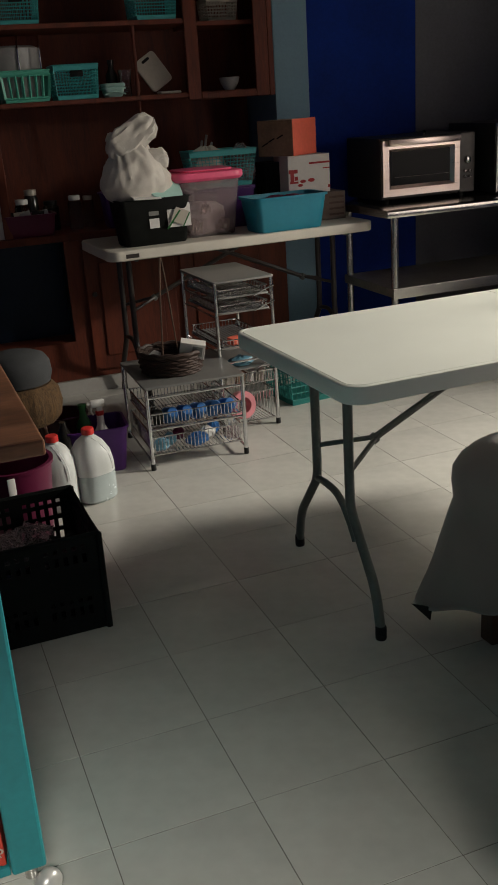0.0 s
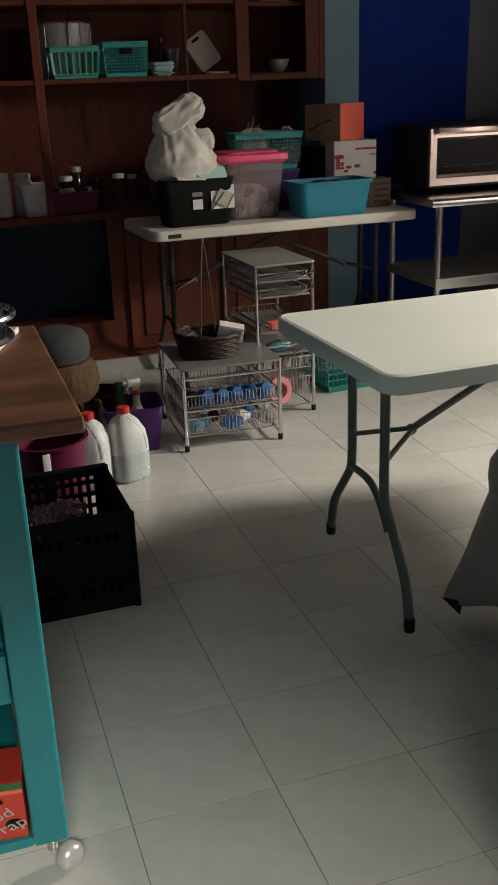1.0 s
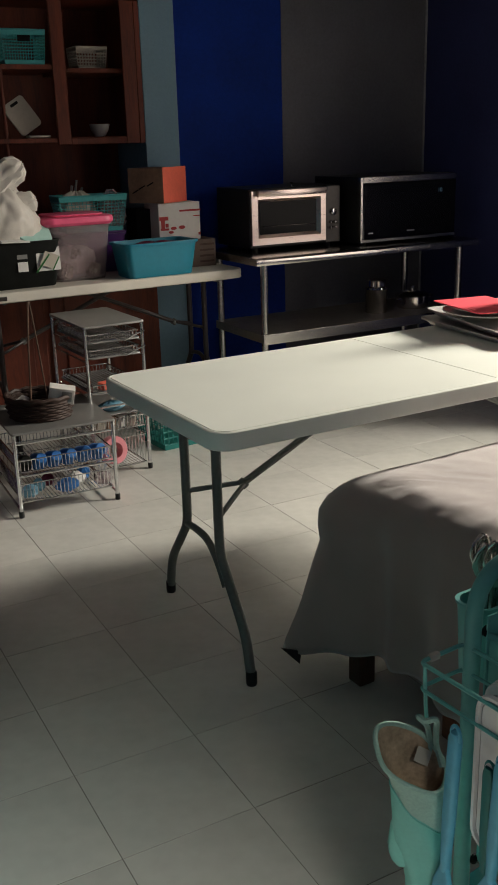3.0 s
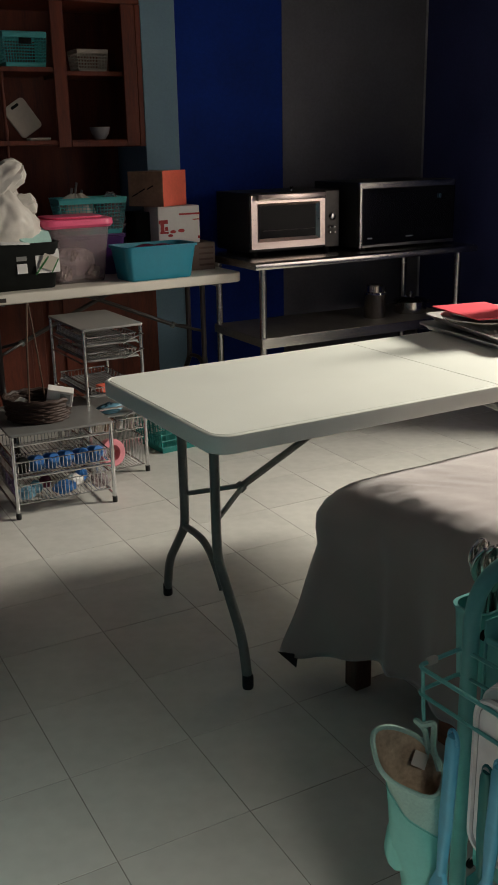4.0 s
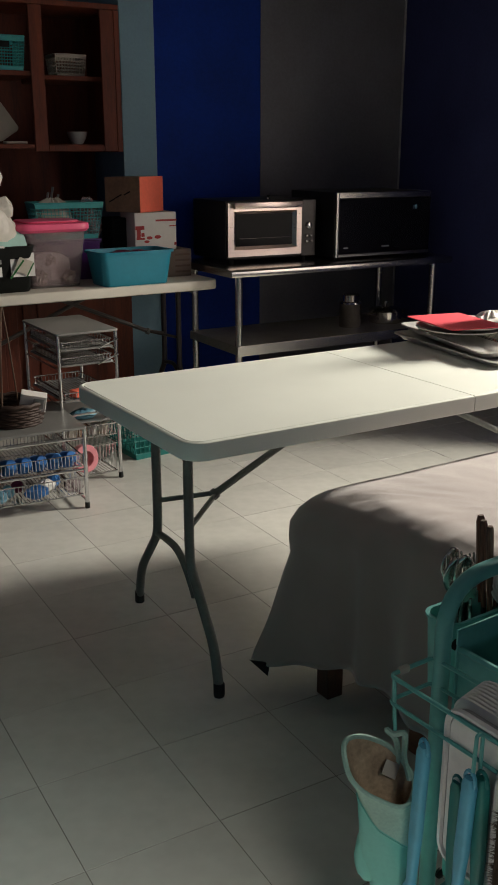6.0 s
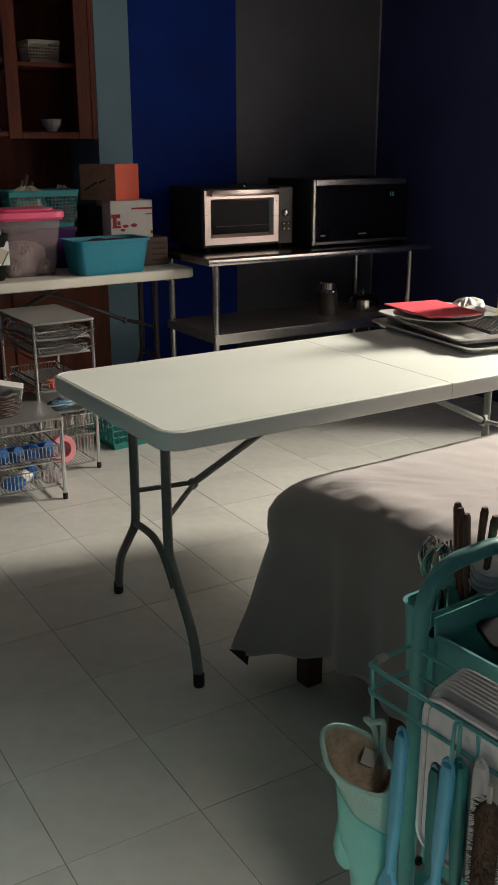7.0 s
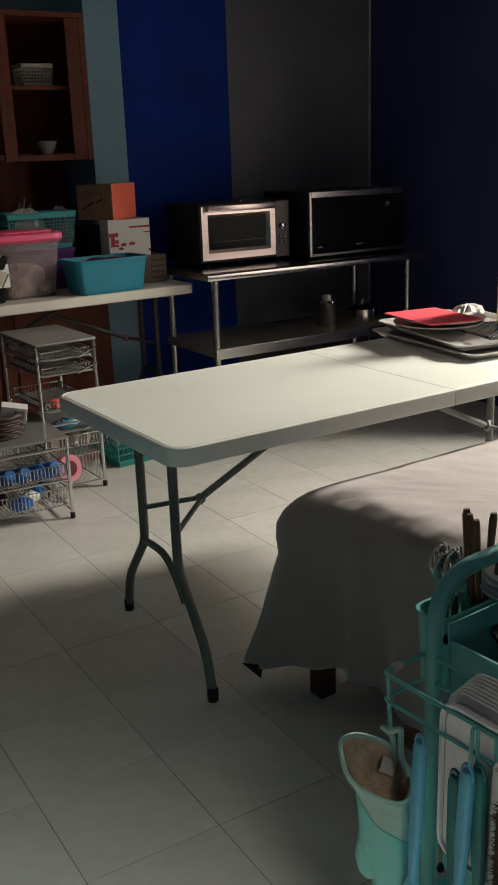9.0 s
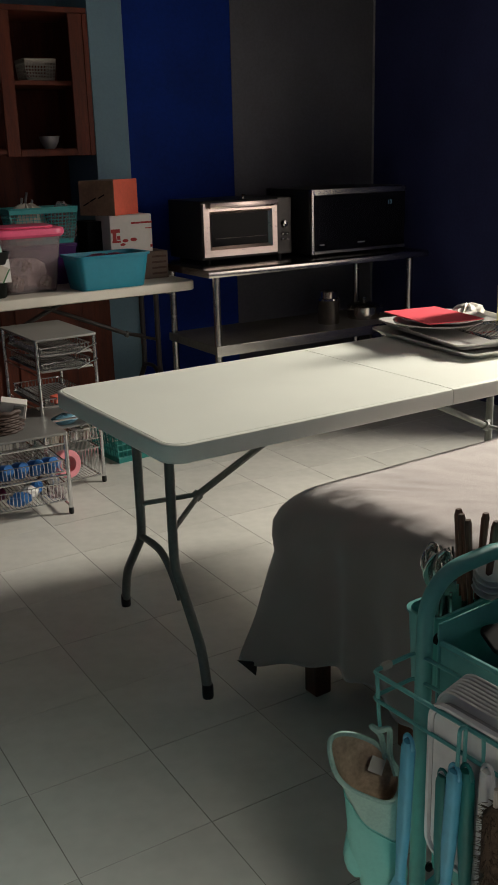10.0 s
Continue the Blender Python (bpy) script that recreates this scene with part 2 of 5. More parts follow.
# ---- folding tables ----
def folding_table(name, m, length, depth, height, top_mat, label, halves, leg_x, foot=0.25, dy=0.0, knee=0.46, skew=0.0, steel=None, spread=0.36):
    """Origin: floor below the middle. Moulded top, folding steel legs with an arched foot at each end."""
    t = thing(name, m, label, "table", "folding tables")
    lip = ((-0.045, 0.004), (-0.041, 0.0), (-0.007, 0.0), (-0.002, 0.002), (0.0, 0.006), (0.0, 0.011), (-0.0014, 0.0125), (-0.0014, 0.0145), (0.0, 0.016), (0.0, 0.02))
    if halves:
        for s in (-1, 1):
            rings = []
            for z, i in lip:
                far, half, r, n = length / 2 - i, depth / 2 - i, 0.055 - i, 7
                turn = [(far - r + r * math.cos(radians(90 * k / n)), half - r + r * math.sin(radians(90 * k / n))) for k in range(n + 1)]
                pts = [(0.0015, -half)] + [(x, -y) for x, y in turn[::-1]] + turn + [(0.0015, half)]
                rings.append([(s * x, y, height + z) for x, y in pts])
            part("tabletop", loft(bm_new(), rings), top_mat, t)
    else:
        part("tabletop", loft(bm_new(), [[(x, y, height + z) for x, y in outline(length - 2 * i, depth - 2 * i, 0.055 - i, 7)] for z, i in lip]), top_mat, t)
        plate = part("label_plate", box(bm_new(), -length / 2 + 0.075, -length / 2 + 0.135, -depth / 2 - 0.0015, -depth / 2 + 0.001, height - 0.034, height - 0.016, 0.0006), M_DARKSTEEL, t, "small brown maker's plate", smooth=False)
    part("apron", box(box(bm_new(), -length / 2 + 0.08, length / 2 - 0.08, -depth / 2 + 0.035, -depth / 2 + 0.055, height - 0.052, height - 0.0455), -length / 2 + 0.08, length / 2 - 0.08, depth / 2 - 0.055, depth / 2 - 0.035, height - 0.052, height - 0.0455), M_GREYSTEEL, t)
    hz = height - 0.05
    steel = steel or M_GREYSTEEL
    for s in (-1, 1):
        x = s * leg_x
        b, a = foot, foot * spread
        for sy in (-1, 1):
            way = [(a, hz), (a, 0.36), (a * 1.04, 0.300), (b * 0.91, 0.130), (b, 0.02)]
            leg = part("leg", tube(bm_new(), bend([(x + skew * sy * o, dy + sy * o, z) for o, z in way], 0.055), 0.0135, 12), steel, t)
            part("foot_cap", lathe(bm_new(), [(0.0140, 0), (0.0150, 0.004), (0.0150, 0.036), (0.0135, 0.039)], x + skew * sy * b, dy + sy * b, 0, 12), M_RUBBER, leg, "black rubber foot cap")
            part("strut", tube(bm_new(), [(x + skew * sy * a, dy + sy * a, knee), (x - s * 0.135, dy + sy * 0.006, knee + 0.035)], 0.0075, 8), steel, t)
        part("arch", tube(bm_new(), [(x + skew * y, dy + y, 0.313 - 0.010 * max(y / a, 0) ** 2 - 0.058 * max(-y / a, 0) ** 2) for y in np.linspace(-a * 1.28, a * 1.02, 21)], 0.0105, 10), steel, t)
        part("top_bar", tube(bm_new(), [(x, -depth / 2 + 0.05, hz), (x, depth / 2 - 0.05, hz)], 0.011, 8), M_GREYSTEEL, t)
        part("brace", tube(bm_new(), [(x - s * 0.135, dy, knee + 0.035), (x - s * 0.66, dy, hz)], 0.0105, 8), steel, t)
        part("lock_ring", tube(bm_new(), [(x - s * 0.127, dy, knee + 0.029), (x - s * 0.141, dy, knee + 0.038)], 0.0165, 10), M_GREYSTEEL, t)
    return t


WT = pose(2.247, 2.5343, 0, 0, 0, 1.5)
folding_table("folding_table", WT, 1.744, 0.70, 0.74, M_HDPE, "white moulded plastic fold-in-half table on grey steel legs", True, 0.709, 0.303, 0.066, 0.405, 0.09, spread=0.39)
FT = pose(2.038, 4.74, 0, 0, 0, 2.0)
folding_table("folding_table", FT, 1.33, 0.55, 0.768, M_HDPE_OLD, "off-white plastic folding table crowded with containers", False, 0.53, 0.23, steel=M_DARKSTEEL)


# ---- more materials ----
M_PINK = mat("pink_plastic", (0.90, 0.12, 0.25), 0.4, var=0.06, bump=0.02)
M_CLEAR = mat("cloudy_clear_plastic", (0.90, 0.78, 0.80), 0.12, var=0.03, rvar=0.02, trans=0.86, ior=1.06, bump=0.0)
M_TUB = mat("turquoise_blue_plastic", (0.018, 0.25, 0.36), 0.38, var=0.08, bump=0.03)
M_AQUA = mat("aqua_plastic", (0.07, 0.42, 0.42), 0.45, var=0.08, bump=0.03)
M_DARKAQUA = mat("dark_teal_plastic", (0.02, 0.20, 0.18), 0.45, var=0.1, bump=0.03)
M_GREEN = mat("sea_green_plastic", (0.10, 0.45, 0.33), 0.45, var=0.08, bump=0.03)
M_PURPLE = mat("purple_plastic", (0.075, 0.014, 0.15), 0.4, var=0.1, bump=0.03)
M_MAROON = mat("maroon_plastic", (0.06, 0.008, 0.014), 0.35, var=0.15, bump=0.02)
M_MAGENTA = mat("magenta_plastic", (0.12, 0.009, 0.042), 0.4, var=0.1, bump=0.03)
M_BAG = mat("white_film_bag", (0.72, 0.665, 0.60), 0.45, var=0.08, scale=12, fine=60, bump=0.35, trans=0.12)
M_ORANGE = mat("orange_printed_card", (0.95, 0.18, 0.11), 0.6, var=0.08, bump=0.05)
M_KRAFT = mat("kraft_card", (0.30, 0.19, 0.125), 0.8, var=0.2, scale=9, bump=0.1)
M_WHITECARD = mat("white_printed_card", (0.74, 0.70, 0.66), 0.5, var=0.05, bump=0.03)
M_BROWNCARD = mat("brown_card", (0.17, 0.12, 0.095), 0.8, var=0.15, bump=0.1)
M_RED = mat("red_print", (0.42, 0.03, 0.03), 0.5, var=0.05, bump=0)
M_CARTONRED = mat("red_printed_carton", (0.62, 0.055, 0.03), 0.5, var=0.08, bump=0.03)
M_REDCAP = mat("red_plastic_cap", (0.65, 0.035, 0.03), 0.4, var=0.06, bump=0)
M_JUG = mat("milky_plastic", (0.86, 0.88, 0.86), 0.4, var=0.05, trans=0.3, bump=0.05)
M_WATER = mat("cloudy_water", (0.62, 0.70, 0.70), 0.25, var=0.03, trans=0.3, ior=1.33, bump=0)
M_YELLOW = mat("yellow_liquid", (0.75, 0.62, 0.16), 0.3, var=0.04, trans=0.3, bump=0)
M_PAPER = mat("white_paper", (0.72, 0.70, 0.67), 0.8, var=0.05, bump=0.05)
M_MINT = mat("mint_plastic", (0.40, 0.62, 0.56), 0.4, var=0.06, bump=0.02)
M_CANE = mat("brown_cane", (0.13, 0.075, 0.05), 0.5, var=0.3, fine=120, bump=0.2)
M_WICKER = mat("dark_wicker", (0.055, 0.030, 0.022), 0.6, var=0.35, fine=120, bump=0.3)
M_ENAMEL = mat("grey_coated_sheet", (0.34, 0.335, 0.32), 0.35, metal=0.5, var=0.1, bump=0.05)
M_BLUECUP = mat("blue_plastic", (0.03, 0.16, 0.46), 0.4, var=0.15, bump=0.03)
M_LTBLUE = mat("pale_blue_plastic", (0.15, 0.34, 0.46), 0.4, var=0.15, bump=0.03)
M_ROSE = mat("rose_plastic", (0.62, 0.22, 0.25), 0.4, var=0.1, bump=0.03)
M_DARKGLASS = mat("dark_bottle_glass", (0.02, 0.018, 0.016), 0.15, var=0.2, bump=0)
M_GREENBOTTLE = mat("green_bottle", (0.02, 0.12, 0.03), 0.3, var=0.1, bump=0)
M_GLASS = mat("clear_glass", (0.9, 0.93, 0.93), 0.04, var=0.01, rvar=0.02, trans=1.0, bump=0)
M_CREAM = mat("cream_enamel", (0.50, 0.45, 0.38), 0.4, var=0.08, bump=0.03)
M_TAN = mat("tan_fringe", (0.12, 0.065, 0.025), 0.9, var=0.4, scale=20, fine=150, bump=0.6, stretch=(6, 6, 1))
M_GREYFABRIC = mat("grey_fabric", (0.055, 0.057, 0.06), 0.95, var=0.15, fine=400, bump=0.3)
M_ALU = mat("dull_aluminium", (0.72, 0.70, 0.67), 0.34, metal=0.45, var=0.12, scale=10, bump=0.04)
M_FOLDER = mat("coral_pink_folder", (0.85, 0.10, 0.13), 0.55, var=0.04, bump=0.03)
M_KNIFEWOOD = mat("knife_wood", (0.17, 0.085, 0.055), 0.55, var=0.35, scale=30, stretch=(8, 8, 1))
M_LEGWOOD = mat("brown_wood", (0.10, 0.045, 0.028), 0.5, var=0.3, stretch=(8, 8, 1))
M_REDWOOD = mat("reddish_brown_wood", (0.24, 0.075, 0.035), 0.5, var=0.3, stretch=(8, 1, 8))
M_NAVYPANEL = mat("dark_blue_panel", (0.008, 0.022, 0.045), 0.35, var=0.15, bump=0.02)
M_SOCLE = mat("pale_socle_tile", (0.50, 0.48, 0.45), 0.3, var=0.06, bump=0.02)
M_BLUEHANDLE = mat("blue_handle_plastic", (0.11, 0.42, 0.58), 0.42, var=0.12, bump=0.03)
M_MITT = mat("turquoise_silicone", (0.17, 0.50, 0.43), 0.5, var=0.07, scale=10, fine=200, bump=0.06)
M_CUFF = mat("pale_aqua_cloth", (0.36, 0.55, 0.47), 0.8, var=0.14, scale=18, fine=260, bump=0.35)
M_INNER = mat("tan_quilted_lining", (0.50, 0.37, 0.25), 0.85, var=0.25, scale=40, fine=200, bump=0.5)
M_PALETIN = mat("pale_tinned_metal", (0.78, 0.76, 0.74), 0.42, metal=0.15, var=0.1, bump=0.03)
M_GREYPLATE = mat("grey_translucent_plastic", (0.38, 0.37, 0.36), 0.4, var=0.1, bump=0.02)
M_TIN = mat("tinned_steel", (0.60, 0.58, 0.55), 0.2, metal=1, var=0.1, bump=0.03)
M_BRISTLE = mat("brown_bristles", (0.10, 0.065, 0.04), 0.9, var=0.4, fine=300, bump=0.8)


M_PANEL = mat("dark_panel_steel", (0.07, 0.065, 0.06), 0.35, metal=0.6, var=0.15, bump=0.03)
M_OVENFRAME = mat("satin_oven_steel", (0.74, 0.62, 0.55), 0.30, metal=1, var=0.06, scale=6, fine=150, bump=0.02, stretch=(1, 12, 12))
M_OVENGLASS = mat("oven_glass", (0.006, 0.006, 0.006), 0.12, var=0.1, bump=0)
M_OVENGLASS.node_tree.nodes["Principled BSDF"].inputs["Specular IOR Level"].default_value = 0.06
M_OVENCASE = mat("dark_oven_case", (0.035, 0.033, 0.032), 0.5, metal=0.5, var=0.15, bump=0.03)

# ---- wooden hutch ----
hutch = thing("hutch", pose(0, 0, 0), "reddish wooden hutch with open shelves, full of kitchen things", "hutch")
HX0, HX1, HY, HB = -0.6, 2.445, 5.02, 5.43
part("back_panel", box(bm_new(), HX0, HX1, HB - 0.016, HB, 0.80, 2.05), M_WOOD, hutch, smooth=False)
part("top_panel", box(bm_new(), HX0, HX1, HY, HB - 0.018, 2.03, 2.055, 0.003), M_WOOD, hutch, smooth=False)
part("counter", box(bm_new(), HX0, 2.455, 5.0, HB, 0.765, 0.80, 0.004), M_WOOD, hutch, smooth=False)
for z, d, x1 in ((1.384, HY + 0.004, HX1 - 0.03), (1.715, HY + 0.004, 2.02), (1.705, HY + 0.06, HX1 - 0.03)):
    part("shelf", box(bm_new(), HX0 + 0.03 if x1 < 2.3 or z < 1.5 else 2.06, x1, d, HB - 0.018, z, z + 0.022, 0.003), M_WOOD, hutch, smooth=False)
part("side_panel", box(bm_new(), HX1 - 0.028, HX1, HY - 0.004, HB - 0.018, 1.37, 2.028, 0.003), M_WOOD, hutch, smooth=False)
part("side_panel", box(bm_new(), HX0, HX0 + 0.028, HY - 0.004, HB - 0.018, 0.80, 2.028, 0.003), M_WOOD, hutch, smooth=False)
part("stile", box(bm_new(), 1.99, 2.055, HY - 0.006, HY + 0.016, 1.372, 2.028, 0.003), M_WOOD, hutch, smooth=False)
part("stile", box(bm_new(), HX1 - 0.10, HX1 - 0.03, HY - 0.006, HY + 0.016, 1.372, 2.028, 0.003), M_WOOD, hutch, smooth=False)
part("rail", box(bm_new(), 2.055, HX1 - 0.10, HY - 0.006, HY + 0.016, 1.372, 1.40, 0.003), M_WOOD, hutch, smooth=False)
part("stile", box(bm_new(), 1.02, 1.06, HY - 0.006, HY + 0.016, 0.80, 2.028, 0.003), M_WOOD, hutch, smooth=False)
for x in (1.745, 1.055, 0.35):
    prof = [(0.008, 1.18), (0.008, 1.22), (0.013, 1.24), (0.007, 1.27), (0.009, 1.40), (0.009, 1.424)] if x > 1.5 else [(0.010, 0.80), (0.013, 0.90), (0.008, 0.98), (0.013, 1.08), (0.008, 1.2), (0.011, 1.3), (0.011, 1.398)]
    part("spindle", lathe(bm_new(), prof, x, HY + 0.03, 0, 10), M_WOOD, hutch)
    part("spindle", lathe(bm_new(), [(0.012, 1.424), (0.012, 1.46), (0.007, 1.49), (0.011, 1.57), (0.007, 1.66), (0.012, 1.70), (0.012, 1.724)], x, HY + 0.03, 0, 10), M_WOOD, hutch)
part("base_panel", box(bm_new(), 1.29, 2.455, 5.004, 5.03, 0.075, 0.764), M_WOOD, hutch, smooth=False)
part("base_panel", box(bm_new(), HX0, 1.29, 5.004, 5.03, 0.075, 0.27), M_WOOD, hutch, smooth=False)
part("base_panel", box(bm_new(), HX0, 0.40, 5.004, 5.03, 0.27, 0.764), M_WOOD, hutch, smooth=False)
part("recess_back", box(bm_new(), 0.40, 1.30, 5.20, 5.215, 0.27, 0.764), M_NAVYPANEL, hutch, "dark blue panel in an open recess", smooth=False)
part("recess_floor", box(bm_new(), 0.40, 1.30, 5.03, 5.20, 0.255, 0.269), M_WOOD, hutch, smooth=False)
for x0, x1 in ((1.37, 1.83), (1.86, 2.36)):
    bm = bm_new()
    box(bm, x0, x1, 4.985, 5.002, 0.11, 0.72, 0.004)
    door = part("door", bm, M_WOOD, hutch, smooth=False)
    part("door_panel", box(bm_new(), x0 + 0.07, x1 - 0.07, 4.975, 4.984, 0.18, 0.65, 0.006), M_WOOD, door, smooth=False)
    part("knob", lathe(bm_new(), [(0.006, 0), (0.006, 0.012), (0.013, 0.018), (0.012, 0.028)], 0, 0, 0, 10), M_DARKSTEEL, door, "small dark knob", m=pose(x0 + 0.035, 4.984, 0.5, 90))
slab("baseboard", HX0, 2.46, 4.99, 5.05, 0.0, 0.073, M_SOCLE, "pale tiled plinth under the hutch", "baseboard")


def lattice(name, m, w0, d0, w1, d1, h, material, label, category, nx, nz, bar, slots=False, handle=False, group=""):
    """An open plastic basket with pierced walls."""
    t = thing(name, m, label, category, group)
    per = lambda f: (w0 + (w1 - w0) * f, d0 + (d1 - d0) * f, h * f)

    def around(f, grow=0.0):
        """Points round the wall at the fraction f of its height, nx to a long side."""
        w, d, z = per(f)
        w, d = w + grow, d + grow
        ny = max(3, int(nx * d0 / w0))
        pts = [(-w / 2 + w * i / nx, -d / 2, z) for i in range(nx)] + [(w / 2, -d / 2 + d * i / ny, z) for i in range(ny)]
        return pts + [(w / 2 - w * i / nx, d / 2, z) for i in range(nx)] + [(-w / 2, d / 2 - d * i / ny, z) for i in range(ny)]

    bm = bm_new()
    loft(bm, [around(0.12 + 0.74 * j / nz) for j in range(nz + 1)], False, False)
    bmesh.ops.recalc_face_normals(bm, faces=bm.faces)
    bmesh.ops.wireframe(bm, faces=bm.faces[:], thickness=bar, use_replace=True, use_boundary=True, use_even_offset=True)
    part("pierced_wall", bm, material, t, smooth=False)
    part("basket_floor", loft(bm_new(), [around(0.0), around(0.12), around(0.12, -0.006), around(0.02, -0.006)]), material, t, smooth=False)
    part("top_band", loft(bm_new(), [around(0.86, 0.002), around(1.0, 0.002), around(1.0, -0.006), around(0.86, -0.006), around(0.86, 0.002)], False, False), material, t, smooth=False)
    part("rim", tube(bm_new(), [(x, y, h) for x, y in outline(w1 + 0.004, d1 + 0.004, 0.018, 4)], 0.0045, 6, True), material, t)
    if handle:
        part("handle_grip", box(bm_new(), -0.03, 0.03, -d1 / 2 - 0.006, -d1 / 2 - 0.001, h * 0.66, h * 0.84, 0.002), M_BLACK, t, "dark oval hand hole")
    return t


def plain(name, bm, material, label, category, m=None, group="", smooth=True):
    ob = part(name, bm, material, None, "", smooth)
    if m is not None:
        ob.matrix_world = m
    return tagged(ob, label, category, group)


S1, S2 = 1.407, 1.738
lattice("storage_basket", pose(1.215, 5.12, S1, 0, 0, 2), 0.20, 0.16, 0.225, 0.18, 0.135, M_GREEN, "sea-green slatted plastic basket on the hutch shelf", "basket", 7, 1, 0.013)
lattice("storage_basket", pose(1.455, 5.12, S1, 0, 0, -1), 0.19, 0.16, 0.21, 0.18, 0.15, M_AQUA, "aqua mesh plastic basket on the hutch shelf", "basket", 15, 8, 0.0032, handle=True)
lattice("storage_basket", pose(1.865, 5.12, S2, 0, 0, 1), 0.19, 0.16, 0.21, 0.18, 0.15, M_AQUA, "aqua mesh plastic basket on the upper shelf", "basket", 15, 8, 0.0032, handle=True)
lattice("storage_basket", pose(1.22, 5.14, S2), 0.19, 0.16, 0.21, 0.18, 0.14, M_AQUA, "aqua mesh plastic basket high on the hutch", "basket", 12, 7, 0.0032, handle=True)
lattice("storage_basket", pose(2.23, 5.20, 1.728), 0.14, 0.13, 0.16, 0.15, 0.10, M_CREAM, "cream woven plastic basket on the hutch shelf", "basket", 10, 5, 0.004)

dish = thing("lidded_dish", pose(1.635, 5.10, S1), "mint plastic lidded food dish with clips", "dish")
part("dish_body", tub(bm_new(), 0.085, 0.075, 0.10, 0.085, 0.042, 0.02), M_MINT, dish)
part("lid", rslab(bm_new(), 0.112, 0.095, 0.043, 0.062, 0.022, 0.006), M_MINT, dish)
part("clip", tube(bm_new(), [(-0.052, -0.044, 0.012), (0, -0.052, 0.024), (0.052, -0.044, 0.012)], 0.0035, 5), M_MINT, dish)
plain("glass_bottle", lathe(bm_new(), [(0.028, 0), (0.03, 0.01), (0.03, 0.10), (0.014, 0.13), (0.014, 0.155), (0.017, 0.157), (0.017, 0.17)], seg=14), M_DARKGLASS, "dark glass bottle on the hutch shelf", "bottle", pose(1.66, 5.2, S1))
plain("glass_tumbler", lathe(bm_new(), [(0.026, 0), (0.033, 0.12), (0.030, 0.12), (0.023, 0.008)], seg=16), M_GLASS, "clear glass tumbler on the hutch shelf", "glass", pose(1.705, 5.12, S1))
board = plain("cutting_board", rslab(bm_new(), 0.125, 0.165, -0.006, 0.006, 0.02, 0.003), M_CREAM, "off-white plastic board leaning on the hutch shelf", "board", pose(1.858, 5.15, S1 + 0.106, 78) @ pose(0, 0, 0, 0, 0, 32))
part("hand_hole", rslab(bm_new(), 0.045, 0.014, 0.0055, 0.0068, 0.006, 0.0004, 0.0, 0.062), M_BLACK, board, "dark hand hole")
plain("folded_cloth", rslab(bm_new(), 0.11, 0.06, 0, 0.012, 0.01, 0.004), M_CREAM, "cream folded napkin on the hutch shelf", "napkin", pose(1.91, 5.08, S1))
bowl = plain("bowl", lathe(bm_new(), [(0.024, 0), (0.029, 0.006), (0.045, 0.032), (0.052, 0.060), (0.049, 0.060), (0.041, 0.032), (0.016, 0.008)], seg=24), M_GREYPLATE, "patterned grey glass bowl on the hutch shelf", "bowl", pose(2.245, 5.13, S1))
roll = thing("dish_rack", pose(1.19, 5.26, S1), "grey stacked trays in a chrome wire stand", "dish rack")
part("drum", lathe(bm_new(), [(0.13, 0), (0.14, 0.02), (0.14, 0.24), (0.12, 0.25)], seg=24), M_GREYPLATE, roll)
for x in (-0.09, 0.02, 0.12):
    part("wire", tube(bm_new(), bend([(x, -0.145, 0.0), (x, -0.145, 0.26), (x + 0.02, -0.05, 0.29)], 0.04), 0.004, 6), M_CHROME, roll)

# things on the hutch's counter
random.seed(11)
for i, (x, y, r, h, m_, cap, lab) in enumerate((
        (1.40, 5.18, 0.034, 0.16, M_GLASS, M_PAPER, "clear glass jar with a white lid"), (1.475, 5.22, 0.028, 0.15, M_GLASS, M_CREAM, "clear glass jar with a cream lid"),
        (1.13, 5.10, 0.036, 0.17, M_GLASS, M_PAPER, "tall clear jar with a white lid"), (1.29, 5.24, 0.04, 0.14, M_DARKGLASS, M_BLACK, "dark glass jar with a black lid"),
        (1.60, 5.24, 0.04, 0.19, M_DARKGLASS, M_BLACK, "dark glass jar with a black lid"), (1.20, 5.26, 0.035, 0.20, M_DARKGLASS, M_CREAM, "dark jar with a cream lid"),
        (0.93, 5.15, 0.045, 0.19, M_JUG, M_PAPER, "milky plastic canister with a white lid"), (0.82, 5.12, 0.05, 0.2, M_CREAM, M_PAPER, "cream canister with a white lid"))):
    jar = thing("jar", pose(x, y, 0.80), lab, "jar", "jars on the counter")
    part("jar_body", lathe(bm_new(), [(r * 0.9, 0), (r, 0.006), (r, h * 0.8), (r * 0.75, h * 0.88), (r * 0.75, h * 0.9)], seg=16), m_, jar)
    part("lid", lathe(bm_new(), [(r * 0.8, h * 0.88), (r * 0.85, h * 0.89), (r * 0.85, h), (r * 0.8, h + 0.003)], seg=16), cap, jar)
mag = thing("storage_bin", pose(1.15, 5.07, 0.80), "magenta plastic bin with packets on the counter", "bin")
part("bin_body", tub(bm_new(), 0.215, 0.11, 0.24, 0.12, 0.105, 0.015), M_MAGENTA, mag)
for k in range(5):
    part("packet", box(bm_new(), -0.03, 0.03, -0.006, 0.006, 0, 0.09, 0.003, m=pose(-0.08 + 0.04 * k, 0.0, 0.03, 8, random.uniform(-25, 25), random.uniform(-20, 20))), random.choice((M_CREAM, M_DARKGLASS, M_ENAMEL)), mag)
